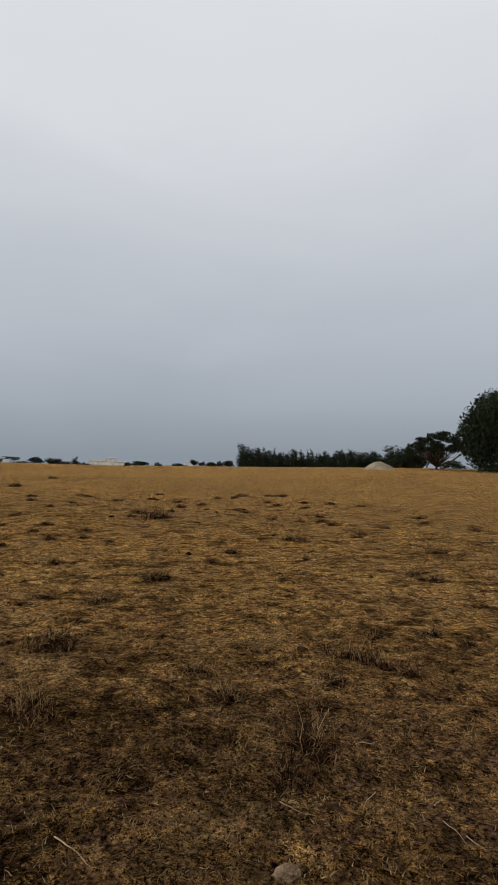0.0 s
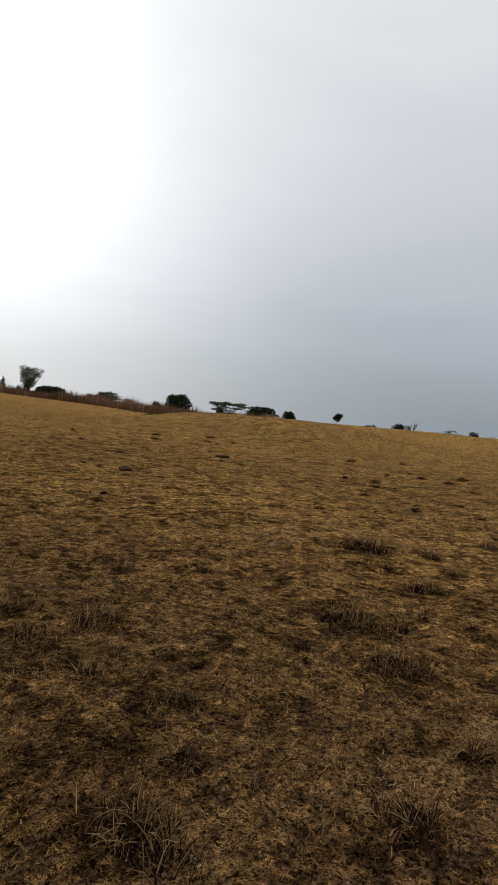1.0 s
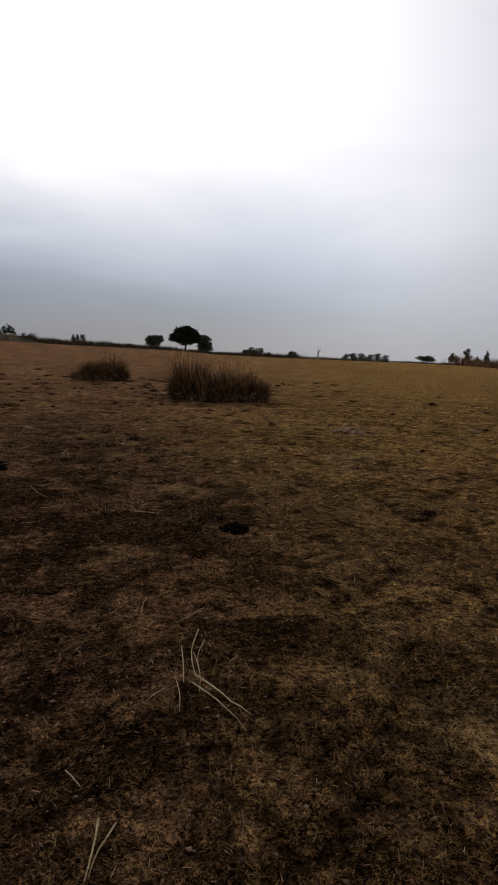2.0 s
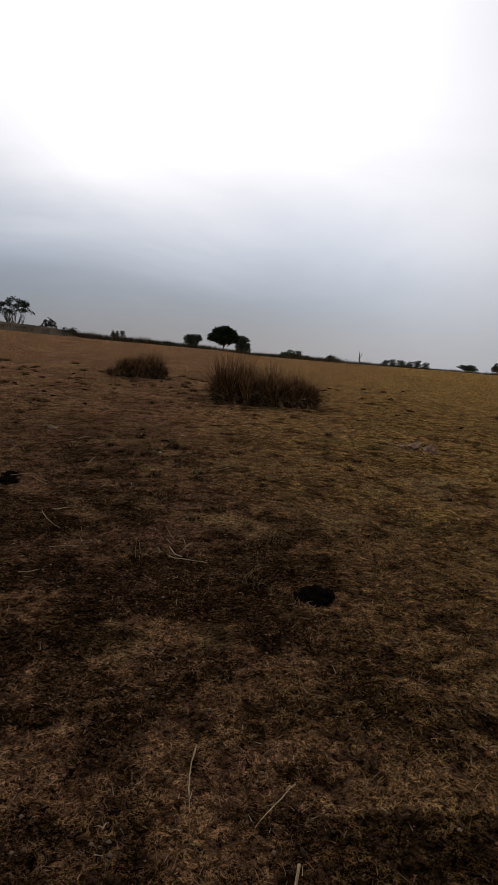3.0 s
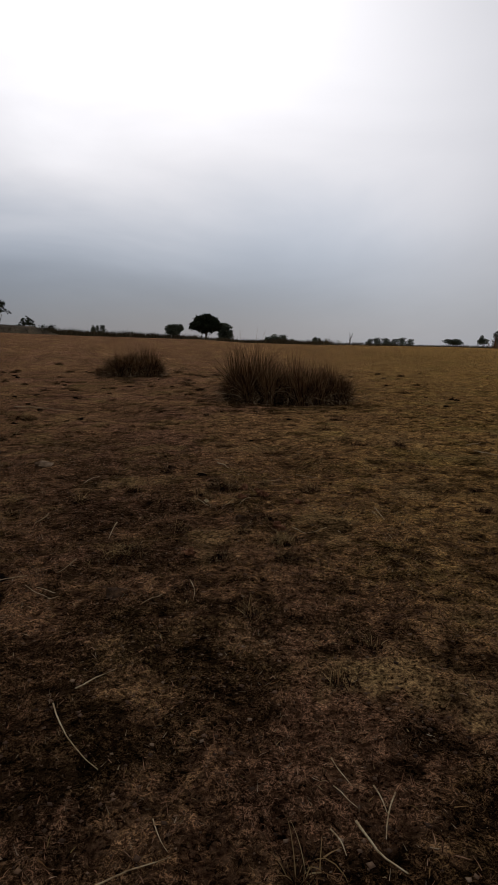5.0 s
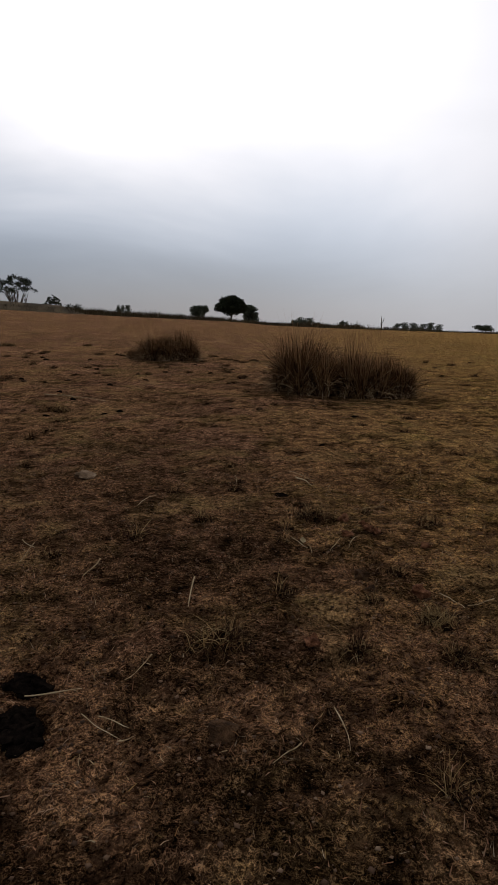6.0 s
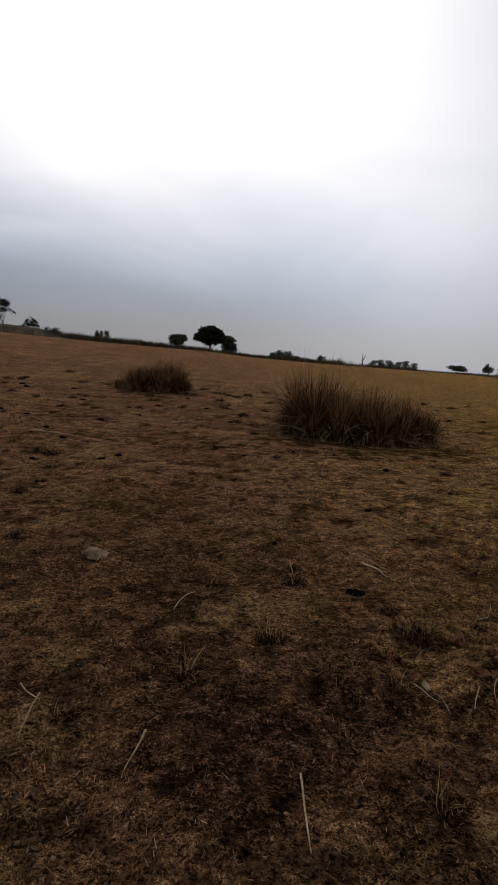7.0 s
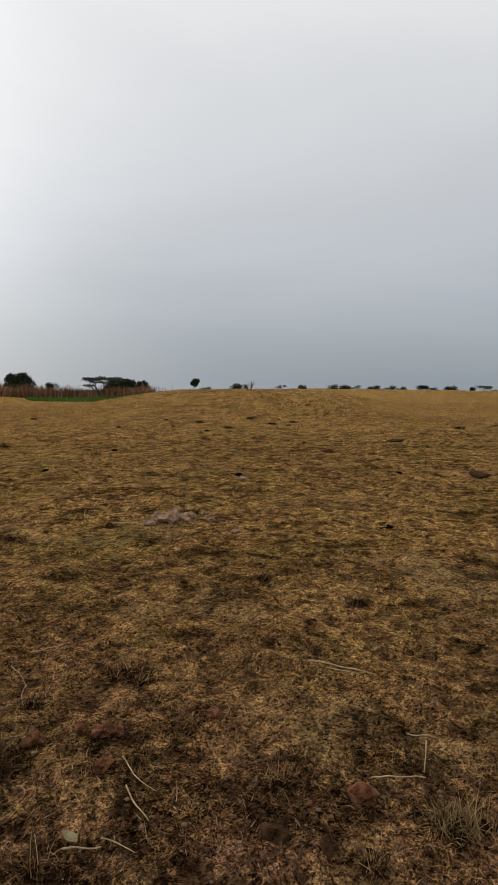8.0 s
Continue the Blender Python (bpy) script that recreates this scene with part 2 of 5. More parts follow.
    l.new(curls, worn.inputs[0])
    base = mix(ch.outputs[1], base, mix(1.0, red.outputs[0], grain.outputs[0], "MULTIPLY"))
    base = mix(mix(1.0, ch.outputs[0], crust.outputs[0], "MULTIPLY"), base, mix(1.0, pale.outputs[0], worn.outputs[0], "MULTIPLY"))
    # dark litter, with shade under tufts and in hollows painted in
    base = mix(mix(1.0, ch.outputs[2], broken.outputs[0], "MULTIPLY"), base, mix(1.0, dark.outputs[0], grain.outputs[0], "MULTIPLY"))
    # shade between crumbs and in the gaps between grass clumps, multiplied into the colour
    pit_shade = ramp_node(n, ((0.39, (0.14, 0.13, 0.125)), (0.48, (1.12, 1.10, 1.08)), (0.60, (1.45, 1.45, 1.43))))
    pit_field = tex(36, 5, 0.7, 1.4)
    l.new(pit_field, pit_shade.inputs[0])
    base = mix(1.0, base, pit_shade.outputs[0], "MULTIPLY")
    cushion_shade = ramp_node(n, ((0.38, (0.55, 0.53, 0.52)), (0.48, (1.12, 1.10, 1.07)), (0.62, (1.3, 1.28, 1.24))))
    l.new(tex(13, 4, 0.62, 1.2), cushion_shade.inputs[0])
    base = mix(1.0, base, cushion_shade.outputs[0], "MULTIPLY")
    swaths = ramp_node(n, ((0.37, (0.68, 0.66, 0.65)), (0.50, (1.0, 0.99, 0.98)), (0.62, (1.22, 1.21, 1.18))))
    l.new(tex(2.3, 5, 0.68, 1.0), swaths.inputs[0])
    base = mix(1.0, base, swaths.outputs[0], "MULTIPLY")
    # olive growth coming back in places
    olive = ramp_node(n, ((0.50, (0, 0, 0)), (0.62, (0.5, 0.5, 0.5))))
    l.new(tex(0.9, 5, 0.7, 0.8), olive.inputs[0])
    along = n.new("ShaderNodeSeparateXYZ")
    l.new(geo.outputs["Position"], along.inputs[0])
    north = n.new("ShaderNodeMapRange")
    north.inputs["From Min"].default_value, north.inputs["From Max"].default_value = 5.0, 10.0
    l.new(along.outputs[1], north.inputs[0])
    base = mix(mix(1.0, olive.outputs[0], north.outputs[0], "MULTIPLY"), base, mix(1.0, base, (0.70, 0.88, 0.66), "MULTIPLY"))
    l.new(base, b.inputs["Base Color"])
    b.inputs["Roughness"].default_value = 1.0
    b.inputs["Specular IOR Level"].default_value = 0.0
    h = n.new("ShaderNodeMath")
    h.operation = "MULTIPLY_ADD"
    l.new(mid, h.inputs[0])
    h.inputs[1].default_value = 2.5
    l.new(math_node("ADD", curls, math_node("MULTIPLY", pit_field, 3.0)), h.inputs[2])
    bp = n.new("ShaderNodeBump")
    bp.inputs["Strength"].default_value, bp.inputs["Distance"].default_value = 0.8, 0.013
    l.new(h.outputs[0], bp.inputs["Height"])
    l.new(bp.outputs[0], b.inputs["Normal"])
    return m


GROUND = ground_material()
TURF = blade_material("turf_blades", ((0.0, (0.015, 0.009, 0.005)), (0.14, (0.085, 0.046, 0.020)), (0.28, (0.23, 0.12, 0.052)), (0.42, (0.15, 0.108, 0.044)), (0.56, (0.30, 0.188, 0.078)), (0.70, (0.20, 0.146, 0.062)), (0.84, (0.335, 0.234, 0.115)), (0.94, (0.38, 0.292, 0.17)), (1.0, (0.48, 0.39, 0.265))), patch=((0.55, 0.48, 0.44), (1.2, 1.14, 1.0)), patch_scale=2.2)
RED_TURF = blade_material("browned_turf_blades", ((0.0, (0.02, 0.010, 0.006)), (0.22, (0.11, 0.055, 0.031)), (0.55, (0.275, 0.145, 0.080)), (0.82, (0.39, 0.23, 0.135)), (1.0, (0.48, 0.345, 0.23))), patch=((0.55, 0.46, 0.43), (1.15, 1.08, 1.0)), patch_scale=2.2)
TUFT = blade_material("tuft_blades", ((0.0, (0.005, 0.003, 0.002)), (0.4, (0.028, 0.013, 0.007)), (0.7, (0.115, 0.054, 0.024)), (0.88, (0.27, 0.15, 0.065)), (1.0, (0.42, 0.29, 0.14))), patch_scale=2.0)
PALE_TUFT = blade_material("pale_tuft_blades", ((0.0, (0.05, 0.030, 0.015)), (0.3, (0.20, 0.128, 0.055)), (0.7, (0.42, 0.28, 0.122)), (1.0, (0.56, 0.42, 0.22))), patch_scale=2.0, pass_light=0.45)
MULCH = blade_material("leaf_litter", ((0.0, (0.008, 0.0055, 0.004)), (0.5, (0.035, 0.022, 0.014)), (0.85, (0.09, 0.056, 0.033)), (1.0, (0.20, 0.145, 0.09))), patch_scale=2.0, pass_light=0.05)
CRUMB = blade_material("soil_crumb", ((0.0, (0.035, 0.021, 0.014)), (0.5, (0.11, 0.065, 0.041)), (0.85, (0.19, 0.117, 0.074)), (1.0, (0.26, 0.18, 0.12))), patch_scale=1.2, pass_light=0.0)
STRAW_BIT = blade_material("straw_bits", ((0.0, (0.12, 0.08, 0.05)), (0.45, (0.25, 0.18, 0.115)), (0.8, (0.38, 0.29, 0.19)), (1.0, (0.52, 0.43, 0.31))), patch_scale=1.5, pass_light=0.1)
TUFT_CORE = rough_material("black_tuft_core", ((0.2, (0.004, 0.002, 0.001)), (0.6, (0.016, 0.008, 0.004)), (1.0, (0.07, 0.036, 0.016))), 40, bump=1.0, spec=0.0)
STALK = rough_material("dry_stalk_straw", ((0.2, (0.22, 0.145, 0.075)), (0.6, (0.42, 0.31, 0.175)), (1.0, (0.58, 0.47, 0.31))), 14, bump=0.15)
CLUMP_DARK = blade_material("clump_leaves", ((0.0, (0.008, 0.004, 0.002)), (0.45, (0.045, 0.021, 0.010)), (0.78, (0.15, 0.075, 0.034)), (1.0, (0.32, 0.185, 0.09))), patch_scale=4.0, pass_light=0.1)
CLUMP_TAN = blade_material("clump_stalks", ((0.0, (0.09, 0.044, 0.02)), (0.5, (0.22, 0.12, 0.055)), (1.0, (0.40, 0.25, 0.125))), patch_scale=4.0, pass_light=0.2)
CLUMP_PALE = blade_material("clump_broken_leaves", ((0.0, (0.04, 0.024, 0.013)), (0.45, (0.15, 0.088, 0.044)), (0.75, (0.31, 0.20, 0.108)), (1.0, (0.48, 0.355, 0.215))), patch_scale=4.0, pass_light=0.1)
REED = blade_material("reed_leaves", ((0.0, (0.09, 0.045, 0.025)), (0.4, (0.17, 0.09, 0.05)), (0.8, (0.27, 0.165, 0.095)), (1.0, (0.36, 0.26, 0.17))), patch=((0.6, 0.55, 0.5), (1.2, 1.15, 1.1)), patch_scale=0.15)
CROP = blade_material("crop_leaves", ((0.0, (0.045, 0.095, 0.018)), (0.6, (0.07, 0.15, 0.025)), (1.0, (0.11, 0.20, 0.04))), patch_scale=0.2)
SCRUB = blade_material("scrub_leaves", ((0.0, (0.025, 0.022, 0.013)), (0.5, (0.065, 0.052, 0.03)), (1.0, (0.13, 0.095, 0.055))), patch_scale=0.1)
LEAF = blade_material("tree_leaves", ((0.0, (0.009, 0.012, 0.007)), (0.5, (0.019, 0.026, 0.014)), (1.0, (0.036, 0.045, 0.023))), patch_scale=0.4, pass_light=0.06)
LEAF_GREY = blade_material("gum_and_hazed_leaves", ((0.0, (0.035, 0.045, 0.032)), (0.5, (0.075, 0.092, 0.066)), (1.0, (0.13, 0.15, 0.11))), patch_scale=0.4, pass_light=0.35)
BARK = rough_material("tree_bark", ((0.2, (0.03, 0.022, 0.015)), (0.6, (0.09, 0.068, 0.048)), (1.0, (0.15, 0.12, 0.09))), 3)
STONE = rough_material("field_stone", ((0.2, (0.10, 0.062, 0.040)), (0.6, (0.28, 0.168, 0.105)), (1.0, (0.46, 0.31, 0.205))), 14, bump=0.6)
BRICK_BIT = rough_material("brick_fragment", ((0.2, (0.05, 0.019, 0.009)), (0.6, (0.15, 0.062, 0.029)), (1.0, (0.30, 0.145, 0.075))), 22, bump=0.8)
DUNG = rough_material("dark_dung", ((0.2, (0.003, 0.0022, 0.0018)), (0.6, (0.007, 0.005, 0.004)), (1.0, (0.016, 0.011, 0.008))), 30, bump=1.0, spec=0.0)
CLOD = rough_material("earth_clod", ((0.2, (0.018, 0.009, 0.004)), (0.6, (0.05, 0.025, 0.011)), (1.0, (0.10, 0.054, 0.026))), 20, bump=0.8)
CRUST = rough_material("dried_earth_crust", ((0.2, (0.09, 0.055, 0.032)), (0.6, (0.19, 0.125, 0.075)), (1.0, (0.32, 0.225, 0.14))), 18, bump=0.8)
SAND = rough_material("pale_sand", ((0.2, (0.20, 0.155, 0.10)), (0.6, (0.29, 0.23, 0.155)), (1.0, (0.38, 0.31, 0.22))), 1.2, bump=0.4)
BANK = rough_material("bank_earth", ((0.2, (0.05, 0.038, 0.025)), (0.6, (0.10, 0.075, 0.046)), (1.0, (0.16, 0.12, 0.075))), 0.7, bump=0.5)
LIMEWASH = rough_material("limewashed_wall", ((0.2, (0.60, 0.58, 0.54)), (0.6, (0.74, 0.73, 0.70)), (1.0, (0.82, 0.81, 0.79))), 0.6, bump=0.05)
ROOF = rough_material("roof_concrete", ((0.2, (0.30, 0.28, 0.26)), (0.6, (0.42, 0.40, 0.37)), (1.0, (0.5, 0.48, 0.45))), 0.8, bump=0.1)
DOOR_PAINT = rough_material("weathered_door", ((0.2, (0.05, 0.06, 0.06)), (0.6, (0.09, 0.10, 0.10)), (1.0, (0.14, 0.15, 0.14))), 2.0, bump=0.1)
DEAD_LEAF = rough_material("fallen_leaf", ((0.2, (0.34, 0.27, 0.15)), (0.6, (0.48, 0.40, 0.24)), (1.0, (0.58, 0.50, 0.33))), 20, bump=0.2)


# ---- the lie of the land ----
RISE_AZ = (-180, -126, -110, -100, -88, -70, -60, -55, -50, -44, -38, -33, -28, -23, -15, -4, 0, 5, 10, 14, 19, 30, 180)
RISE_EL = (-0.45, -0.45, -0.7, -0.85, -0.7, -0.6, -0.75, -1.2, -1.6, -1.5, -1.1, -0.9, -0.65, -0.55, -0.5, -0.42, -0.2, -0.1, 0, 0.12, 0.3, 0.3, -0.45)


def ease(u):
    u = np.clip(u, 0, 1)
    return u * u * (3 - 2 * u)


def value_noise(x, y, size, seed):
    """Smooth random field between 0 and 1, with lumps of about that size in metres."""
    x, y = np.asarray(x, float) / size, np.asarray(y, float) / size
    xi, yi = np.floor(x).astype(np.int64), np.floor(y).astype(np.int64)
    u, v = ease(x - xi), ease(y - yi)

    def corner(a, b):
        k = (a * 374761393 + b * 668265263 + seed * 982451653) & 0x7FFFFFFF
        k = ((k ^ (k >> 13)) * 1274126177) & 0x7FFFFFFF
        return ((k ^ (k >> 16)) & 0xFFFF) / 65535.0

    return (corner(xi, yi) * (1 - u) + corner(xi + 1, yi) * u) * (1 - v) + (corner(xi, yi + 1) * (1 - u) + corner(xi + 1, yi + 1) * u) * v


def lie(x, y):
    """Height of the land without its small lumps."""
    dx, dy = np.asarray(x, float) - 0.5, np.asarray(y, float) - 5.0
    r = np.hypot(dx, dy)
    el = np.interp(np.degrees(np.arctan2(-dx, dy)), RISE_AZ, RISE_EL)
    crest = 1.55 + 80 * np.tan(np.radians(el))
    far = np.clip(el - 0.25, -1.0, -0.4)
    el2 = el + (far - el) * ease((r - 80) / 80)
    return np.where(r < 80, crest * ease((r - 28) / 52), 1.55 + r * np.tan(np.radians(el2)))


def mound(x, y):
    """Cushions of matted grass, a hand wide and less, with gaps between them; 0 to 1."""
    return 0.55 * value_noise(x, y, 0.12, 6) + 0.45 * value_noise(x + 0.03, y, 0.055, 7)


def height(x, y):
    """Height of the ground with its lumps."""
    r = np.hypot(np.asarray(x, float) - 0.5, np.asarray(y, float) - 5.0)
    small = ease((60 - r) / 40)
    lumps = 0.03 * (value_noise(x, y, 1.7, 1) - 0.5) + 0.025 * (value_noise(x, y, 0.55, 2) - 0.5) + 0.03 * (value_noise(x, y, 0.22, 3) - 0.5) * ease((50 - r) / 30)
    lumps = lumps + (0.034 * (mound(x, y) - 0.5) + 0.012) * ease((24 - r) / 14) + 0.06 * (value_noise(x, y, 0.8, 5) - 0.5) * ease((r - 8) / 12)
    wide = 0.25 * (value_noise(x, y, 17.0, 4) - 0.5) * ease((r - 20) / 30) * ease((140 - r) / 60)
    hump = 1.05 * ease(1.4 - np.hypot(np.asarray(x, float) - 31, np.asarray(y, float) - 24) / 8.5)
    return lie(x, y) + lumps * small + wide + hump - 0.03 * hollow(x, y)


def spots(x, y, places, seed, ragged=0.45):
    """Blots with ragged edges: (x, y, radius, strength)."""
    out = np.zeros(np.shape(x))
    wob = (value_noise(x, y, 0.35, seed) - 0.5) + 0.6 * (value_noise(x, y, 0.12, seed + 1) - 0.5)
    for px, py, pr, k in places:
        d = np.hypot(x - px, y - py) / pr + wob * ragged * 2
        out = np.maximum(out, k * ease((1.15 - d) / 0.6))
    return out


PALE_PLACES = ((1.45, 8.76, 0.34, 1.2), (1.38, 6.62, 0.14, 1.1), (1.95, 8.45, 0.16, 0.9), (1.2, 8.95, 0.2, 0.6), (1.68, 8.88, 0.2, 0.7), (17.0, -5.0, 1.1, 0.8), (16.8, -3.9, 0.6, 0.7), (29.8, -7.9, 1.0, 0.8), (3.9, 10.8, 0.6, 1.2), (1.58, 11.0, 0.22, 1.0), (1.6, 10.75, 0.15, 0.8), (2.9, -2.7, 0.12, 0.8), (6.5, 12.6, 0.6, 0.35), (-2.0, 17.8, 1.2, 0.35), (-6.0, 20.0, 1.6, 0.3), (0.9, 6.6, 0.18, 0.5), (3.2, 15.6, 0.7, 0.3), (2.5, 4.9, 0.2, 0.5))
RED_PLACES = ((0.68, 10.84, 0.2, 0.7), (0.07, 9.8, 0.15, 0.8), (0.82, 12.0, 0.22, 0.6), (4.7, 9.7, 0.9, 0.45), (-0.3, 9.5, 1.2, 0.35), (-0.8, 12.0, 1.4, 0.4), (1.2, 10.9, 0.12, 0.7), (-1.5, 15.0, 2.0, 0.3), (0.2, 7.6, 0.6, 0.35), (1.2, 12.1, 0.25, 0.5), (1.0, 18.5, 1.0, 0.4))
# patches of darker ground: x, y, radius, strength
DARK_START = ((2.6, -3.1, 0.3, 0.6), (3.6, -2.9, 0.4, 0.7), (2.9, -2.2, 0.5, 0.8), (4.4, -2.0, 0.45, 0.7), (3.4, -1.7, 0.5, 0.8), (3.0, -1.3, 0.5, 0.8), (2.6, -0.8, 0.4, 0.7), (4.2, -0.6, 0.5, 0.6), (3.0, -0.3, 0.6, 0.7), (3.3, 0.5, 0.5, 0.7), (1.6, 2.6, 0.6, 0.6), (5.5, 2.8, 0.4, 0.5), (2.4, 3.0, 0.7, 0.6), (3.2, 3.6, 0.5, 0.5), (1.8, 3.6, 0.6, 0.65), (8.0, 4.0, 0.45, 0.5))
DARK_TRACK = ((1.3, 4.3, 0.5, 0.7), (2.3, 4.3, 0.5, 0.6), (1.4, 4.4, 0.5, 0.5), (2.8, 4.6, 0.5, 0.5), (1.0, 4.9, 0.6, 0.7), (1.6, 5.0, 0.6, 0.7), (2.2, 5.1, 0.5, 0.6), (0.4, 5.2, 0.5, 0.6), (0.9, 5.9, 0.5, 0.7), (1.3, 6.3, 0.5, 0.7), (0.6, 6.6, 0.6, 0.8), (1.9, 6.6, 0.5, 0.6), (2.4, 6.9, 0.4, 0.5), (0.2, 7.2, 0.5, 0.75), (1.3, 7.2, 0.5, 0.8), (0.9, 7.5, 0.4, 0.7))
# the last two put shade under the tall clumps into the ground colour
DARK_MIDWAY = ((1.73, 7.6, 0.5, 0.5), (1.9, 7.8, 0.45, 0.9), (1.0, 8.0, 0.4, 0.4), (1.6, 8.1, 0.5, 0.9), (0.0, 8.4, 0.6, 0.7), (2.0, 8.4, 0.35, 0.6), (0.6, 8.8, 0.5, 0.7), (-0.4, 9.0, 0.5, 0.6), (5.8, 9.2, 0.4, 0.4), (0.1, 9.48, 0.4, 0.6), (0.1, 10.3, 0.3, 0.5), (0.2, 10.9, 0.4, 0.5), (-0.35, 11.0, 0.4, 0.6), (-0.1, 11.5, 0.4, 0.5), (-0.5, 11.9, 0.35, 0.5), (0.75, 11.5, 0.35, 0.55), (0.3, 11.7, 0.4, 0.45), (1.0, 11.15, 0.25, 0.5), (3.6, 12.0, 0.5, 0.4), (0.3, 12.2, 0.3, 0.25), (1.9, 13.6, 0.5, 0.35), (2.6, 20.8, 1.5, 0.9), (-2.1, 30.4, 1.5, 0.9))
DARK_PLACES = DARK_START + DARK_TRACK + DARK_MIDWAY
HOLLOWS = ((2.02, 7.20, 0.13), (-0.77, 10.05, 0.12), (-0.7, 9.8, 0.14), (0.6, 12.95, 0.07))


# dips round the dung heaps; cover_of also darkens their ground colour as shade
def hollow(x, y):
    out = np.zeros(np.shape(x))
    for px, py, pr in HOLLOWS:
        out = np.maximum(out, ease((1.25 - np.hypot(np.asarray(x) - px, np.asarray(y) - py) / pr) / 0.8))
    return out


TRACK = ((1.0, -2.2), (1.5, 1.5), (0.7, 6.2), (-0.8, 10.5))


def from_track(x, y):
    best = np.full(np.shape(x), 1e9)
    for (ax, ay), (bx, by) in zip(TRACK, TRACK[1:]):
        ux, uy = bx - ax, by - ay
        k = np.clip(((x - ax) * ux + (y - ay) * uy) / (ux * ux + uy * uy), 0, 1)
        best = np.minimum(best, np.hypot(x - ax - k * ux, y - ay - k * uy))
    return best


# tufts of dead grass: x, y, radius
TUFTS_EAST = ((8.01, 4.04, 0.32), (5.60, 2.82, 0.28), (4.02, 3.90, 0.21), (4.93, 4.88, 0.14), (5.00, 2.14, 0.20), (3.28, 2.32, 0.14), (2.84, 2.10, 0.22), (3.65, 4.50, 0.16), (6.89, 2.83, 0.23), (8.30, 3.30, 0.18), (7.39, 3.42, 0.10), (5.53, 4.38, 0.10), (4.38, 1.38, 0.13), (3.44, 3.94, 0.08), (3.48, 3.35, 0.09), (3.79, 3.47, 0.06), (3.66, 2.73, 0.10), (9.76, 3.13, 0.21), (20.60, 11.80, 0.22), (3.37, 1.98, 0.05), (3.68, 1.38, 0.16))
TUFTS_CREST = ((16.26, -4.35, 0.5), (17.53, -4.01, 0.24), (14.93, -8.31, 0.22), (11.54, -6.27, 0.24), (11.88, -2.83, 0.13), (14.95, -1.66, 0.20), (13.80, -2.46, 0.15), (24.93, -9.18, 0.33), (32.01, 0.18, 0.41), (42.28, -1.40, 0.39), (12.17, -7.94, 0.17), (13.57, -9.27, 0.19), (8.38, -3.12, 0.22), (10.41, -4.66, 0.19), (5.10, -4.16, 0.17), (4.87, -4.30, 0.16))
TUFTS_START = ((3.83, -3.27, 0.18), (3.57, -3.04, 0.13), (7.46, -2.41, 0.16), (7.72, -1.81, 0.10), (4.72, -1.82, 0.20), (6.05, -1.97, 0.27), (4.59, -3.01, 0.14), (5.49, -5.10, 0.11), (8.09, -6.61, 0.16), (7.69, -6.69, 0.16), (4.28, -3.53, 0.10), (8.08, -4.68, 0.09), (5.08, -2.93, 0.12), (3.61, 5.30, 0.18), (3.56, 4.45, 0.16), (3.46, 4.02, 0.10), (3.97, 4.00, 0.17), (2.74, 3.32, 0.08), (5.81, 9.27, 0.17), (3.95, 7.65, 0.13))
TUFTS_AHEAD = ((1.17, 10.24, 0.11), (1.19, 8.76, 0.08), (1.44, 9.04, 0.06), (-0.10, 12.22, 0.10), (0.91, 10.81, 0.06), (-0.54, 11.84, 0.09), (0.86, 7.75, 0.09), (1.60, 7.39, 0.12), (1.67, 7.80, 0.10), (1.86, 8.26, 0.12), (-2.65, 17.72, 0.24), (1.63, 12.09, 0.07), (1.25, 12.44, 0.06), (0.00, 10.37, 0.12), (0.84, 9.46, 0.08), (-9.87, 36.65, 0.37), (-6.06, 27.58, 0.17), (-3.37, 27.06, 0.16), (-1.79, 27.05, 0.18), (-6.65, 38.53, 0.25))
TUFTS_END = ((0.14, 13.91, 0.08), (0.55, 12.04, 0.08), (0.85, 12.30, 0.10), (1.69, 12.22, 0.10), (0.08, 10.38, 0.15), (0.71, 10.29, 0.12), (-2.34, 16.67, 0.13), (-2.25, 15.82, 0.11), (-1.44, 15.59, 0.07), (-1.06, 11.50, 0.07), (0.40, 10.96, 0.08), (-2.60, 17.59, 0.17), (0.80, 12.28, 0.16), (1.18, 10.57, 0.12), (1.15, 11.21, 0.07), (0.50, 11.75, 0.06))


def strewn_tufts(count):
    rng = random.Random(5)
    out = []
    while len(out) < count:
        x, y = rng.uniform(-9, 26), rng.uniform(-12, 34)
        d = float(from_track(np.array(x), np.array(y)))
        if y > 8 and x > 4 and rng.random() < 0.92:
            continue
        if 2.5 < d < 26 and x > 1.0 - 0.42 * max(y - 1.5, 0) and y > -2 - (x - 0.8) * 1.1:
            out.append((x, y, rng.uniform(0.035, 0.085) + 0.006 * d))
    return out


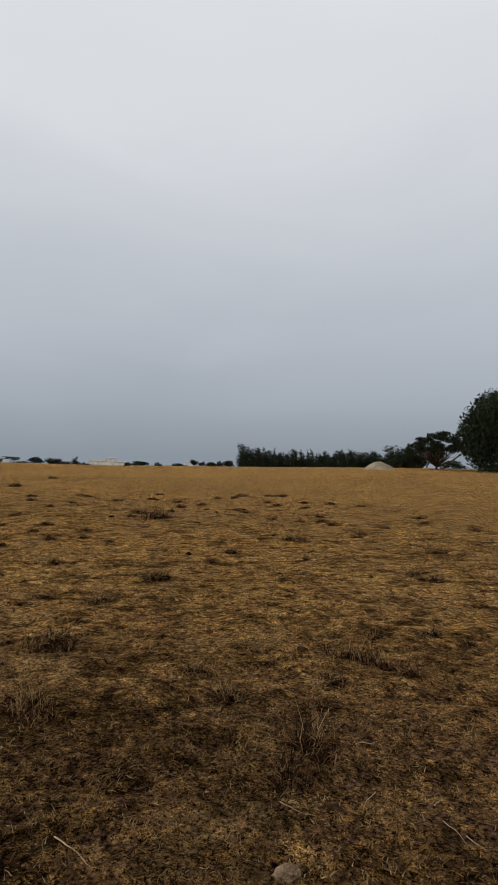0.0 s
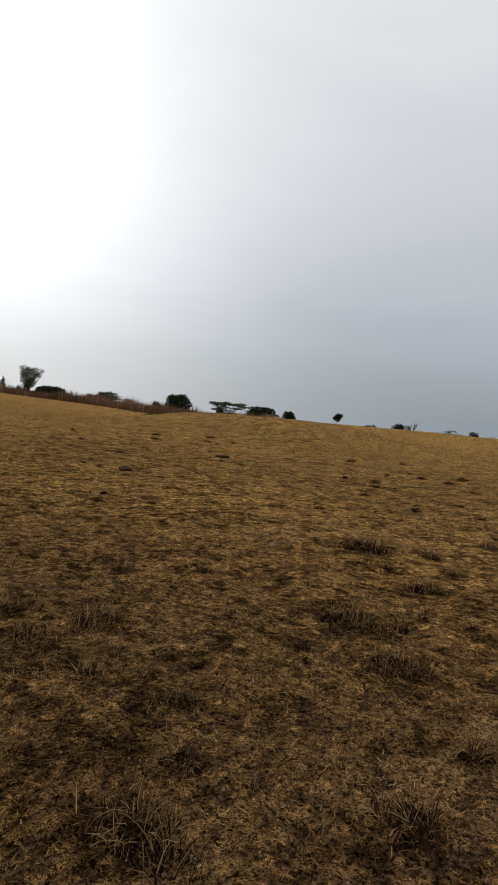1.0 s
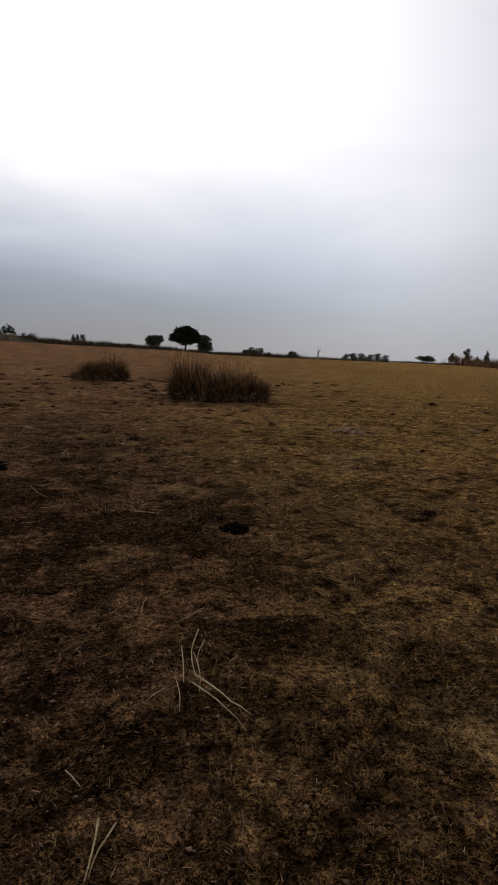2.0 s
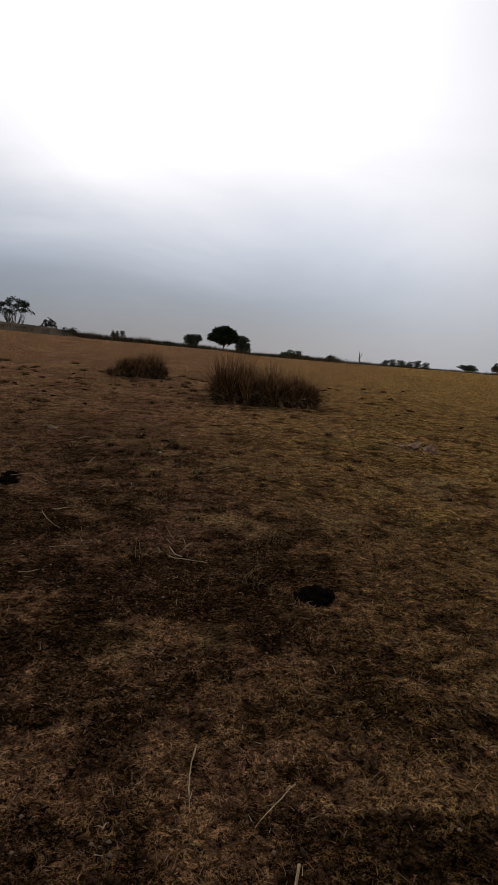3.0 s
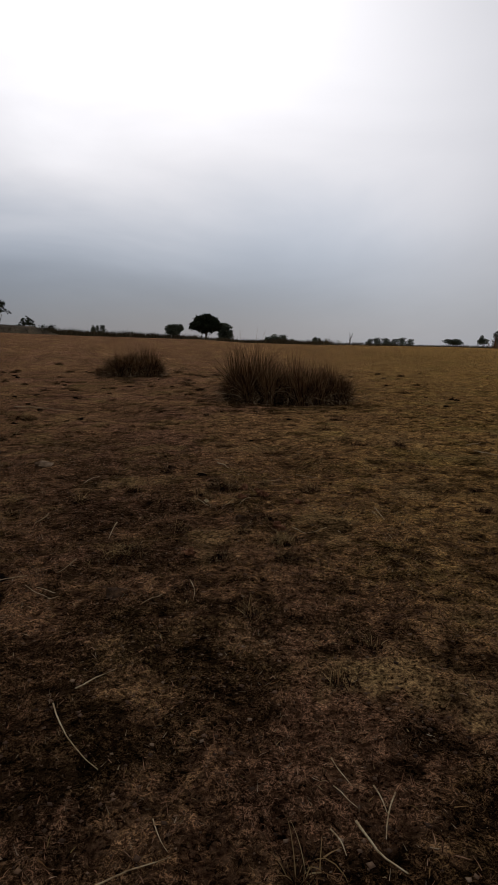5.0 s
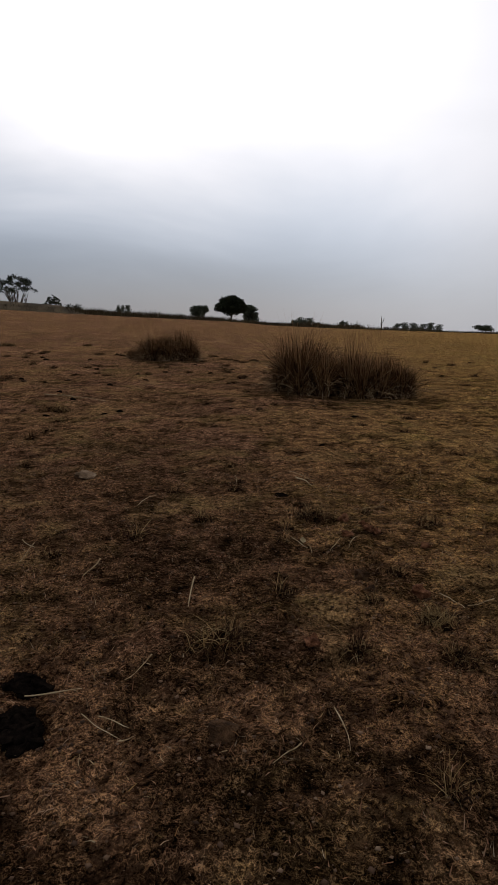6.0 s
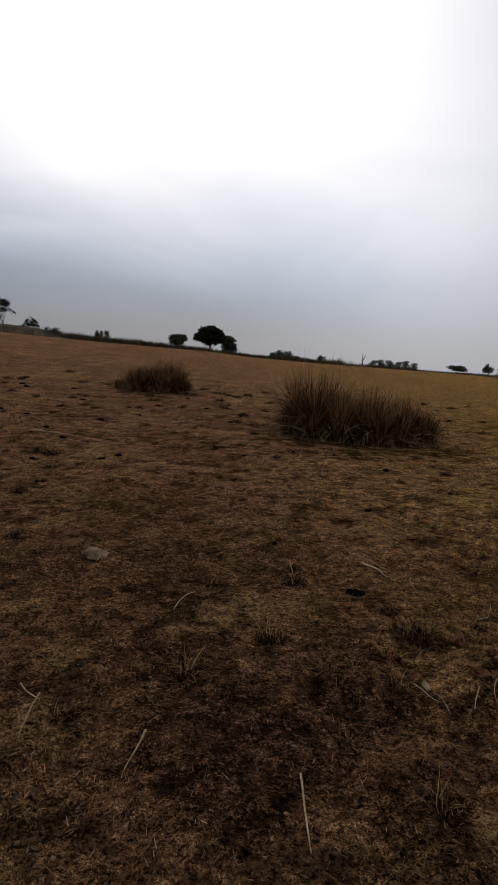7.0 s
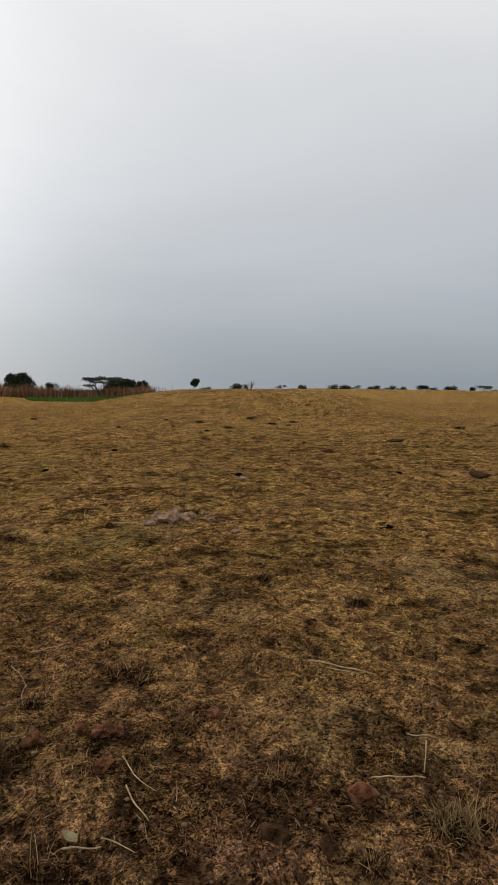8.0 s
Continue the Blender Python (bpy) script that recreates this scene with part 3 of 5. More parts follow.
TUFTS_STREWN = strewn_tufts(215)
STEP, WEST, SOUTH = 0.03, -12.0, -14.0
# footprints of the tufts; cover_of darkens the ground colour there as shade
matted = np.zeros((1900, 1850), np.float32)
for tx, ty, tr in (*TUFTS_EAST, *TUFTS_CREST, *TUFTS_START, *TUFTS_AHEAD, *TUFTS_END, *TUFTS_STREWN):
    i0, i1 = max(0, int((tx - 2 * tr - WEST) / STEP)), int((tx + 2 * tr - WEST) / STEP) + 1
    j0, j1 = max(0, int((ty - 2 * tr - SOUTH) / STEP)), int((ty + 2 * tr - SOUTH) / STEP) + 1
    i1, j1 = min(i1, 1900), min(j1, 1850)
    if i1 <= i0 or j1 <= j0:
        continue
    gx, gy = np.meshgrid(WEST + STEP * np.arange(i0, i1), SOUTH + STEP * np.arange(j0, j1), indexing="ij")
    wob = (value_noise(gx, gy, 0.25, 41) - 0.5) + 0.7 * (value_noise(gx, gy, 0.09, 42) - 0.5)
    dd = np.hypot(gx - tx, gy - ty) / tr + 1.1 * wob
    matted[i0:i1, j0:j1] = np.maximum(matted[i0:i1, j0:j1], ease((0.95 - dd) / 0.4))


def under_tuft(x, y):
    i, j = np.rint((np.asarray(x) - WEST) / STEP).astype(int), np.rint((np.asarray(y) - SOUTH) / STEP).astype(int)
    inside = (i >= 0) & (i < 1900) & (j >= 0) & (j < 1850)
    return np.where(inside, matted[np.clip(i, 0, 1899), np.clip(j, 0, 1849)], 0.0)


def browned(x, y):
    """How far the turf is trampled to reddish brown: towards the clumps, fading off over the field."""
    far = np.maximum(y - 9.0, 0)
    return ease((3.1 - 1.2 * ease((y - 8) / 3) - x + 0.12 * (y - 6) + 0.3 * far) / (2.8 + 0.5 * far)) * ease((y - 0.5) / 3.5)


def cover_of(x, y):
    """Bare pale clay, red soil, dark litter plus shade painted under tufts and in hollows, and how much grass holds."""
    r = np.hypot(x - 0.5, y - 5)
    side = browned(x, y)
    pale = np.maximum(0.9 * spots(x, y, PALE_PLACES, 11, 0.8) * (0.7 + 0.3 * value_noise(x, y, 0.07, 19)), 0.55 * ease((value_noise(x, y, 0.9, 21) * 0.5 + value_noise(x, y, 0.3, 22) * 0.5 - 0.66) / 0.14))
    red = np.maximum(0.85 * spots(x, y, RED_PLACES, 13), 0.75 * side + (0.1 + 0.25 * side) * ease((value_noise(x, y, 1.3, 23) * 0.6 + value_noise(x, y, 0.4, 24) * 0.4 - 0.52) / 0.14))
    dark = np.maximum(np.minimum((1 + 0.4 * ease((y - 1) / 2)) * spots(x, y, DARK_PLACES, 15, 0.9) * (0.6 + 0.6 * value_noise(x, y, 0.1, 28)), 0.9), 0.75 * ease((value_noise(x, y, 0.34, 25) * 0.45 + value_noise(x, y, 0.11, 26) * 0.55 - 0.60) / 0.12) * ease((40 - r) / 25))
    # shade in the hollows and under each tuft goes into the dark channel
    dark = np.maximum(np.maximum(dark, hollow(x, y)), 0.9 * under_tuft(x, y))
    grass = (1 - (0.36 - 0.15 * ease((y - 9) / 2) * ease((x + 0.5) / 1.5) + 0.10 * ease((x - 1.5) / 1.5) * ease((3 - y) / 3)) * ease((8.0 - from_track(x, y)) / 6)) * (1 - 0.16 * side * ease((value_noise(x, y, 1.1, 27) - 0.25) / 0.4))
    gaps = ease((0.44 - mound(x, y)) / 0.16) * ease((26 - r) / 12)
    return pale, red, dark, grass * (1 - 0.5 * gaps)


def mesh_of(name, verts, tris, material, smooth=False):
    me = bpy.data.meshes.new(name)
    me.vertices.add(len(verts))
    me.vertices.foreach_set("co", np.ascontiguousarray(verts, np.float32).ravel())
    me.loops.add(3 * len(tris))
    me.loops.foreach_set("vertex_index", np.ascontiguousarray(tris, np.int32).ravel())
    me.polygons.add(len(tris))
    me.polygons.foreach_set("loop_start", np.arange(0, 3 * len(tris), 3, dtype=np.int32))
    if smooth:
        me.polygons.foreach_set("use_smooth", np.ones(len(tris), bool))
    me.update(calc_edges=True)
    me.materials.append(material)
    return me


def part(name, me, holder, label=""):
    ob = new(name, me)
    ob.parent = holder
    return tagged(ob, label)


def thing(name, x, y, label, category, group="", sink=0.0, turn=0.0):
    ob = new(name)
    ob.empty_display_size = 0.1
    ob.location = (x, y, float(height(x, y)) - sink)
    ob.rotation_euler = (0, 0, turn)
    return tagged(ob, label, category, group)


def build_ground():
    radii = [0.0]
    while radii[-1] < 4500:
        r = radii[-1]
        radii.append(r + (0.038 if r < 6.5 else 0.038 + (r - 6.5) * 0.011 if r < 25 else 0.24 + (r - 25) * 0.04))
    radii = np.array(radii[1:])
    a = np.radians(np.r_[np.arange(-98, 128, 0.39), np.arange(128, 262, 1.6)])
    segs = len(a)
    x = 1.2 + np.outer(radii, np.cos(a))
    y = 5.5 + np.outer(radii, np.sin(a))
    x, y = np.r_[1.2, x.ravel()], np.r_[5.5, y.ravel()]
    z = height(x, y)
    rings = len(radii)
    i, j = np.meshgrid(np.arange(rings - 1), np.arange(segs), indexing="ij")
    p = 1 + i * segs + j
    q = 1 + i * segs + (j + 1) % segs
    tris = np.concatenate([np.stack([p, p + segs, q], -1).reshape(-1, 3), np.stack([q, p + segs, q + segs], -1).reshape(-1, 3)])
    j = np.arange(segs)
    tris = np.concatenate([tris, np.stack([np.zeros(segs, int), 1 + j, 1 + (j + 1) % segs], -1)])
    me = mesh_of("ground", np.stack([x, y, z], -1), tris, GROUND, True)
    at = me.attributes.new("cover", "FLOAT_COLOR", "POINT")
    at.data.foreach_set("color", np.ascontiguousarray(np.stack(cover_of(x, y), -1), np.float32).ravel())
    return tagged(new("ground", me), "dry trampled pasture with yellow-brown stubble and bare earth", "ground", kind="structure")


build_ground()


# ---- blades ----
def strips(base, heading, tilt, droop, length, width, segs=2, twist=None):
    """Tapered curving blades: verts and triangles. tilt: angle over the level at the foot, droop: how far it has come down at the tip."""
    n = len(base)
    out = np.stack([np.cos(heading), np.sin(heading), np.zeros(n)], -1)
    side = np.stack([-np.sin(heading), np.cos(heading), np.zeros(n)], -1)
    if twist is not None:
        up = np.array([0, 0, 1.0])
        side = side * np.cos(twist)[:, None] + up * np.sin(twist)[:, None]
    centre = np.array(base, float)
    rows = []
    for s in range(segs + 1):
        w = width * (1 - (s / segs) ** 1.5 * 0.75)
        if s < segs:
            rows += [centre - side * w[:, None] / 2, centre + side * w[:, None] / 2]
        else:
            rows += [centre]
        ang = tilt - droop * (s + 0.5) / segs
        centre = centre + (out * np.cos(ang)[:, None] + np.array([0, 0, 1.0]) * np.sin(ang)[:, None]) * (length / segs)[:, None]
    verts = np.stack(rows, 1)
    k = 2 * segs + 1
    tris = []
    for s in range(segs - 1):
        tris += [(2 * s, 2 * s + 1, 2 * s + 2), (2 * s + 1, 2 * s + 3, 2 * s + 2)]
    tris += [(2 * segs - 2, 2 * segs - 1, 2 * segs)]
    tris = (np.arange(n)[:, None, None] * k + np.array(tris)[None]).reshape(-1, 3)
    return verts.reshape(-1, 3), tris


def build_turf(name, count, near, far, size, label, seed, material, kind="turf", segs=2):
    """Short matted blades scattered over the pasture between two distances from the track."""
    rng = np.random.default_rng(seed)
    x = rng.uniform(-0.8 - far, (3.0 if near == 0 else 7.0) if kind == "brown" else 1.5 + far, count * (10 if near == 0 or kind == "brown" else 6))
    y = rng.uniform(2.0 if kind == "brown" else -2.2 - far * 0.9, 10.5 + far, count * (10 if near == 0 or kind == "brown" else 6))
    d = from_track(x, y)
    keep = (d >= near) & (d < far) & (x > 0.9 - 0.42 * np.maximum(y - 1.5, 0) - 0.6) & (y > -2 - (x - 0.8) * 1.15)
    x, y = x[keep], y[keep]
    pale, red, dark, grass = cover_of(x, y)
    side = browned(x, y)
    brown = np.clip(0.92 * side + 0.6 * red, 0, 1)
    lush = ease((value_noise(x, y, 0.45, 31) * 0.12 + mound(x, y) * 0.88 - 0.38) / 0.22)
    if kind == "litter":
        chance = 0.2 + 0.8 * np.maximum(dark, 0.7 * side)
    else:
        chance = (0.12 + 0.88 * lush) * (1 - 0.25 * side) * (1 - 0.9 * pale) * (1 - 0.5 * red) * (1 - 0.8 * dark) * (1 - 0.85 * under_tuft(x, y))
        chance = chance * (brown if kind == "brown" else 1 - 0.8 * brown)
    chance = chance * np.where((near == 0) & (d[keep] > 3.4), 0.4, 1.0)
    keep = (rng.random(len(x)) < chance) & (hollow(x, y) < 0.3)
    x, y, lush = x[keep][:count], y[keep][:count], lush[keep][:count]
    n = len(x)
    z = height(x, y) - 0.004
    heading = rng.uniform(0, 2 * np.pi, n)
    stand = rng.random(n)
    tilt = np.radians(np.where(rng.random(n) < (0.2 if kind == "litter" else 0.55), (6 if near > 3 else 15) + (26 if near > 10 else 14 if near > 3 else 55) * stand, 2 + (8 if near > 3 else 20) * stand))
    droop = np.radians(rng.uniform(0, 130, n) if segs > 1 else rng.uniform(0, 40, n))
    length = size * rng.uniform(0.5, 1.4, n) * (0.75 + 0.5 * lush)
    width = size * (rng.uniform(0.16, 0.36, n) if segs == 1 else rng.uniform(0.09, 0.17, n)) * (0.45 if material is STRAW_BIT else 1.0)
    verts, tris = strips(np.stack([x, y, z], -1), heading, tilt, droop, length, width, segs, rng.uniform(-0.9, 0.9, n))
    ob = new(name, mesh_of(name, verts, tris, material))
    return tagged(ob, label, "grass", kind="stuff")


build_turf("turf", 70000, 0.0, 5.2, 0.019, "short matted dry grass, straw yellow and olive brown", 101, TURF, segs=1)
build_turf("turf", 155000, 0.0, 5.2, 0.034, "curled dead grass blades over the matted turf", 110, TURF, segs=2)
build_turf("turf", 50000, 0.0, 5.2, 0.017, "browned trampled grass on red soil", 107, RED_TURF, "brown", segs=1)
build_turf("turf", 56000, 0.0, 5.2, 0.032, "curled browned grass blades on red soil", 111, RED_TURF, "brown", segs=2)
build_turf("litter", 60000, 0.0, 5.2, 0.020, "dark trampled grass litter lying on the soil", 102, MULCH, "litter", segs=1)
build_turf("straw_bits", 26000, 0.0, 5.2, 0.034, "broken bits of pale straw strewn over the soil", 112, STRAW_BIT, "litter", segs=1)
build_turf("turf", 210000, 5.2, 14.0, 0.036, "short dry pasture grass in straw yellow", 103, TURF, segs=1)
build_turf("turf", 90000, 5.2, 24.0, 0.042, "browned dry pasture grass", 108, RED_TURF, "brown", segs=1)
build_turf("litter", 18000, 5.2, 14.0, 0.042, "dark grass litter scattered over the pasture", 104, MULCH, "litter", segs=1)
build_turf("turf", 130000, 14.0, 45.0, 0.085, "dry pasture grass thinning into the distance", 105, TURF, segs=1)
build_turf("litter", 20000, 14.0, 45.0, 0.11, "dark low tufts and litter over the far pasture", 106, MULCH, "litter", segs=1)


def build_crumbs(count, seed):
    """Crumbs of soil and broken leaf between the blades: small eight-sided grains."""
    rng = np.random.default_rng(seed)
    x, y = rng.uniform(-4.5, 7.0, count * 4), rng.uniform(-6.0, 16.0, count * 4)
    side = browned(x, y)
    pale, red, dark, grass = cover_of(x, y)
    keep = (from_track(x, y) < 5.0) & (x > 0.3 - 0.42 * np.maximum(y - 1.5, 0)) & (rng.random(len(x)) < 0.10 + 0.75 * np.maximum(side, red) + 0.3 * dark)
    x, y = x[keep][:count], y[keep][:count]
    n = len(x)
    s = 0.003 + 0.011 * rng.random(n) ** 4
    c = np.stack([x, y, height(x, y) + s * 0.3], -1)
    d = np.array([(1, 0, 0), (-1, 0, 0), (0, 1, 0), (0, -1, 0), (0, 0, 0.45), (0, 0, -0.45)], float)
    a = rng.uniform(0, 6.28, n)
    jitter = rng.uniform(0.6, 1.35, (n, 6, 1))
    off = d[None] * jitter
    rot = np.stack([off[..., 0] * np.cos(a)[:, None] - off[..., 1] * np.sin(a)[:, None], off[..., 0] * np.sin(a)[:, None] + off[..., 1] * np.cos(a)[:, None], off[..., 2]], -1)
    verts = (c[:, None] + rot * s[:, None, None]).reshape(-1, 3)
    t = np.array([(0, 2, 4), (2, 1, 4), (1, 3, 4), (3, 0, 4), (2, 0, 5), (1, 2, 5), (3, 1, 5), (0, 3, 5)])
    tris = (np.arange(n)[:, None, None] * 6 + t[None]).reshape(-1, 3)
    tagged(new("soil_crumbs", mesh_of("soil_crumbs", verts, tris, CRUMB)), "crumbs of reddish soil and broken litter", "soil", kind="stuff")


build_crumbs(20000, 109)


# ---- single tufts ----
def tuft_mesh(seed, radius, blades, pale=False):
    """A matted, half-rotted tussock: dark curled blades in uneven knots, tan ones among them, black lumps added low in
    its core.
    """
    rng = np.random.default_rng(seed)

    def bunch(n, spread, at, tilt, droop, length, width, material, steps=2):
        knots = rng.normal(0, 1, (6 + int(radius * 40), 2)) * np.array((0.40, 0.28)) * radius * spread
        own = rng.integers(0, len(knots), n)
        a, r = rng.uniform(0, 2 * np.pi, n), 0.42 * radius * np.sqrt(rng.random(n))
        base = np.stack([knots[own, 0] + r * np.cos(a), knots[own, 1] + r * np.sin(a), np.full(n, at)], -1)
        tall = rng.uniform(0.5, 1.25, len(knots))[own]
        return (*strips(base, rng.uniform(0, 6.28, n), np.radians(rng.uniform(*tilt, n)), np.radians(rng.uniform(*droop, n)), length * tall * rng.uniform(0.4, 1.3, n), width * rng.uniform(0.6, 1.3, n), steps, rng.uniform(-0.8, 0.8, n)), material)

    long, thin = 0.055 + 0.36 * radius, 0.0028 + 0.007 * radius
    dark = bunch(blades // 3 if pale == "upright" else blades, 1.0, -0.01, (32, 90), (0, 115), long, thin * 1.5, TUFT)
    if pale == "upright":
        light = bunch(blades, 0.5, 0.0, (28, 86), (0, 100), long * 0.95, thin * 1.0, PALE_TUFT, 3)
    elif pale:
        light = bunch(blades // 5, 0.4, 0.0, (25, 85), (60, 190), long * 1.7, thin * 0.85, PALE_TUFT, 5)
    else:
        light = bunch(max(12, blades // 5), 0.6, 0.0, (28, 88), (0, 80), long * 1.35, thin * 0.85, PALE_TUFT, 3)
    # black lumps added to darken the heart of the tuft
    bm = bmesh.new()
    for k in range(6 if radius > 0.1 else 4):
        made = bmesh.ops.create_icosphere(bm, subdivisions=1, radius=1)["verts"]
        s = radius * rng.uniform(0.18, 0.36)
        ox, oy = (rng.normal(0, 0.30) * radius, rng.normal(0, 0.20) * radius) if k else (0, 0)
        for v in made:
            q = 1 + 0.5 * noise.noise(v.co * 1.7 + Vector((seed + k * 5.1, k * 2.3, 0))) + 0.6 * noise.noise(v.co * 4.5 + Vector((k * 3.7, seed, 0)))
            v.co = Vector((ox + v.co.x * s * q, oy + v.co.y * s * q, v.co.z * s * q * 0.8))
    core = bpy.data.meshes.new("dark_core")
    bm.to_mesh(core)
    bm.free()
    core.materials.append(TUFT_CORE)
    return mesh_of("grass_tuft", *dark), mesh_of("dry_foliage", *light), core


TUFT_SIZES = ((0.07, 130), (0.14, 330), (0.26, 760))
DARK_TUFTS = {r: [tuft_mesh(200 + k + int(1000 * r), r, n) for k in range(4)] for r, n in TUFT_SIZES}
PALE_TUFTS = {r: [tuft_mesh(260 + k + int(1000 * r), r, n, True) for k in range(3)] for r, n in TUFT_SIZES}
UPRIGHT_TUFTS = [tuft_mesh(291, 0.14, 420, "upright")]


def tufts(places, pale=(), upright=(), group="tufts in the pasture", blades_too=True):
    for k, (x, y, r) in enumerate(places):
        light = k in pale
        size = min(DARK_TUFTS, key=lambda s: abs(math.log(s / r)))
        dark, dry, core = random.choice(UPRIGHT_TUFTS if k in upright else (PALE_TUFTS if light else DARK_TUFTS)[size])
        ob = new("grass_tuft", dark)
        s = r / size
        ob.location = (x, y, float(height(x, y)))
        ob.scale = (s, s, s)
        ob.rotation_euler = (0, 0, random.uniform(0, 6.28))
        words = "dead grass tussock with pale fallen blades" if light else ("large dark tussock of dead grass" if r > 0.19 else "small dark tuft of dead grass in the pasture")
        tagged(ob, words, "grass tuft", group)
        if blades_too:
            part("dry_foliage", dry, ob, "pale dry blades")
        part("dark_core", core, ob, "black lumps added in the tuft core")


random.seed(5)
tufts(TUFTS_EAST, pale=(6, 12))
tufts(TUFTS_CREST)
tufts(TUFTS_START, pale=(5, 10, 17))
tufts(TUFTS_AHEAD, pale=(6, 7, 8))
tufts(TUFTS_END, pale=(4, 5, 9, 13, 14, 15), upright=(13,))
tufts(TUFTS_STREWN, blades_too=False)


# ---- the two tall grass clumps ----
def clump(x, y, outline, width, depth, turn, label, seed):
    """outline: height along its length. Many tussocks grown together: dark leaves, upright tan stalks, pale leaves broken outward, stems at the foot."""
    rng = np.random.default_rng(seed)
    holder = thing("grass_clump", x, y, label, "grass clump", "tall grass clumps", turn=turn)
    sets = {"foliage": [], "stalk_mass": [], "broken_foliage": [], "fallen_litter": []}
    for k in range(46):
        u = -0.98 + 1.96 * (k + 0.5) / 46 + rng.normal(0, 0.05)
        v = rng.uniform(-1, 1) * math.sqrt(max(0.05, 1 - u * u))
        h = float(np.interp(u, np.linspace(-1, 1, len(outline)), outline)) * rng.choice((0.55, 0.75, 0.95, 1.15), p=(0.2, 0.3, 0.3, 0.2)) * rng.uniform(1.02, 1.3)
        bend, slant = rng.uniform(0, 6.28), abs(rng.normal(0, 9))
        px, py, r = u * width / 2, v * depth / 2, rng.uniform(0.08, 0.17)
        away = math.atan2(py * 1.6, px)
        dense = rng.uniform(0.6, 1.3)
        for kind, n in (("foliage", int(270 * dense)), ("stalk_mass", int(120 * dense)), ("broken_foliage", 62), ("fallen_litter", 7)):
            a, q = rng.uniform(0, 2 * np.pi, n), np.sqrt(rng.random(n))
            base = np.stack([px + r * q * np.cos(a), py + r * q * np.sin(a), np.full(n, -0.03)], -1)
            if kind == "foliage":
                row = (base, bend + rng.normal(0, 1.7, n), np.radians(90 - slant - 30 * q * rng.random(n)), np.radians(rng.uniform(-10, 110, n) * rng.random(n)), h * rng.uniform(0.35, 0.95, n), rng.uniform(0.011, 0.024, n))
            elif kind == "stalk_mass":
                row = (base, bend + rng.normal(0, 1.6, n), np.radians(90 - slant - 18 * q * rng.random(n)), np.radians(rng.uniform(-15, 70, n)), h * rng.uniform(0.55, 1.15, n), rng.uniform(0.007, 0.015, n))
            elif kind == "broken_foliage":
                row = (base, away + rng.normal(0, 1.4, n), np.radians(rng.uniform(45, 88, n)), np.radians(rng.uniform(30, 165, n)), h * rng.uniform(0.35, 1.1, n), rng.uniform(0.009, 0.018, n))
            else:
                base = base + np.stack([0.4 * np.cos(away) * rng.random(n), 0.4 * np.sin(away) * rng.random(n), np.full(n, 0.045)], -1)
                row = (base, rng.uniform(0, 6.28, n), np.radians(rng.uniform(0, 14, n)), np.radians(rng.uniform(5, 30, n)), rng.uniform(0.1, 0.45, n), rng.uniform(0.006, 0.012, n))
            sets[kind].append(row)
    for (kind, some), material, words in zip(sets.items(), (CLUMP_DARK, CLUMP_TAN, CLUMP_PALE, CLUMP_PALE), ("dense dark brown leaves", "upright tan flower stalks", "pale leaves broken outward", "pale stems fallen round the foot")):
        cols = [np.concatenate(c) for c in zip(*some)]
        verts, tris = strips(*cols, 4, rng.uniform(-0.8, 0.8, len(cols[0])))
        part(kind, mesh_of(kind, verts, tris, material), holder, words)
    return holder


clump(2.65, 21.0, (0.55, 1.15, 1.30, 0.92, 1.02, 0.95, 1.08, 0.98, 0.80, 0.90, 0.62), 2.75, 1.5, radians(-13), "broad clump of tall dead grass, dark foot and tan stalks", 31)
clump(-2.15, 30.7, (0.45, 0.62, 0.78, 0.82, 0.90, 1.08, 1.0, 0.92, 0.85, 0.6), 2.5, 1.4, radians(-10), "brown clump of tall dead grass with ragged top", 32)


# ---- stalks, stones, dung on the ground ----
def tube(points, radii, sides=6):
    pts = [Vector(p) for p in points]
    verts, tris = [], []
    for k, (p, r) in enumerate(zip(pts, radii)):
        ahead = (pts[min(k + 1, len(pts) - 1)] - pts[max(k - 1, 0)]).normalized()
        u = ahead.orthogonal().normalized()
        v = ahead.cross(u)
        for s in range(sides):
            a = 2 * math.pi * s / sides
            verts.append(p + r * (math.cos(a) * u + math.sin(a) * v))
    for k in range(len(pts) - 1):
        for s in range(sides):
            a, b = k * sides + s, k * sides + (s + 1) % sides
            tris += [(a, b, a + sides), (b, b + sides, a + sides)]
    top = len(verts)
    verts += [pts[0], pts[-1]]
    for s in range(sides):
        tris += [(top, (s + 1) % sides, s), (top + 1, top - sides + s, top - sides + (s + 1) % sides)]
    return [tuple(v) for v in verts], tris


def joined(pieces):
    verts, tris = [], []
    for v, t in pieces:
        k = len(verts)
        verts += list(v)
        tris += [(a + k, b + k, c + k) for a, b, c in t]
    return np.array(verts), np.array(tris)


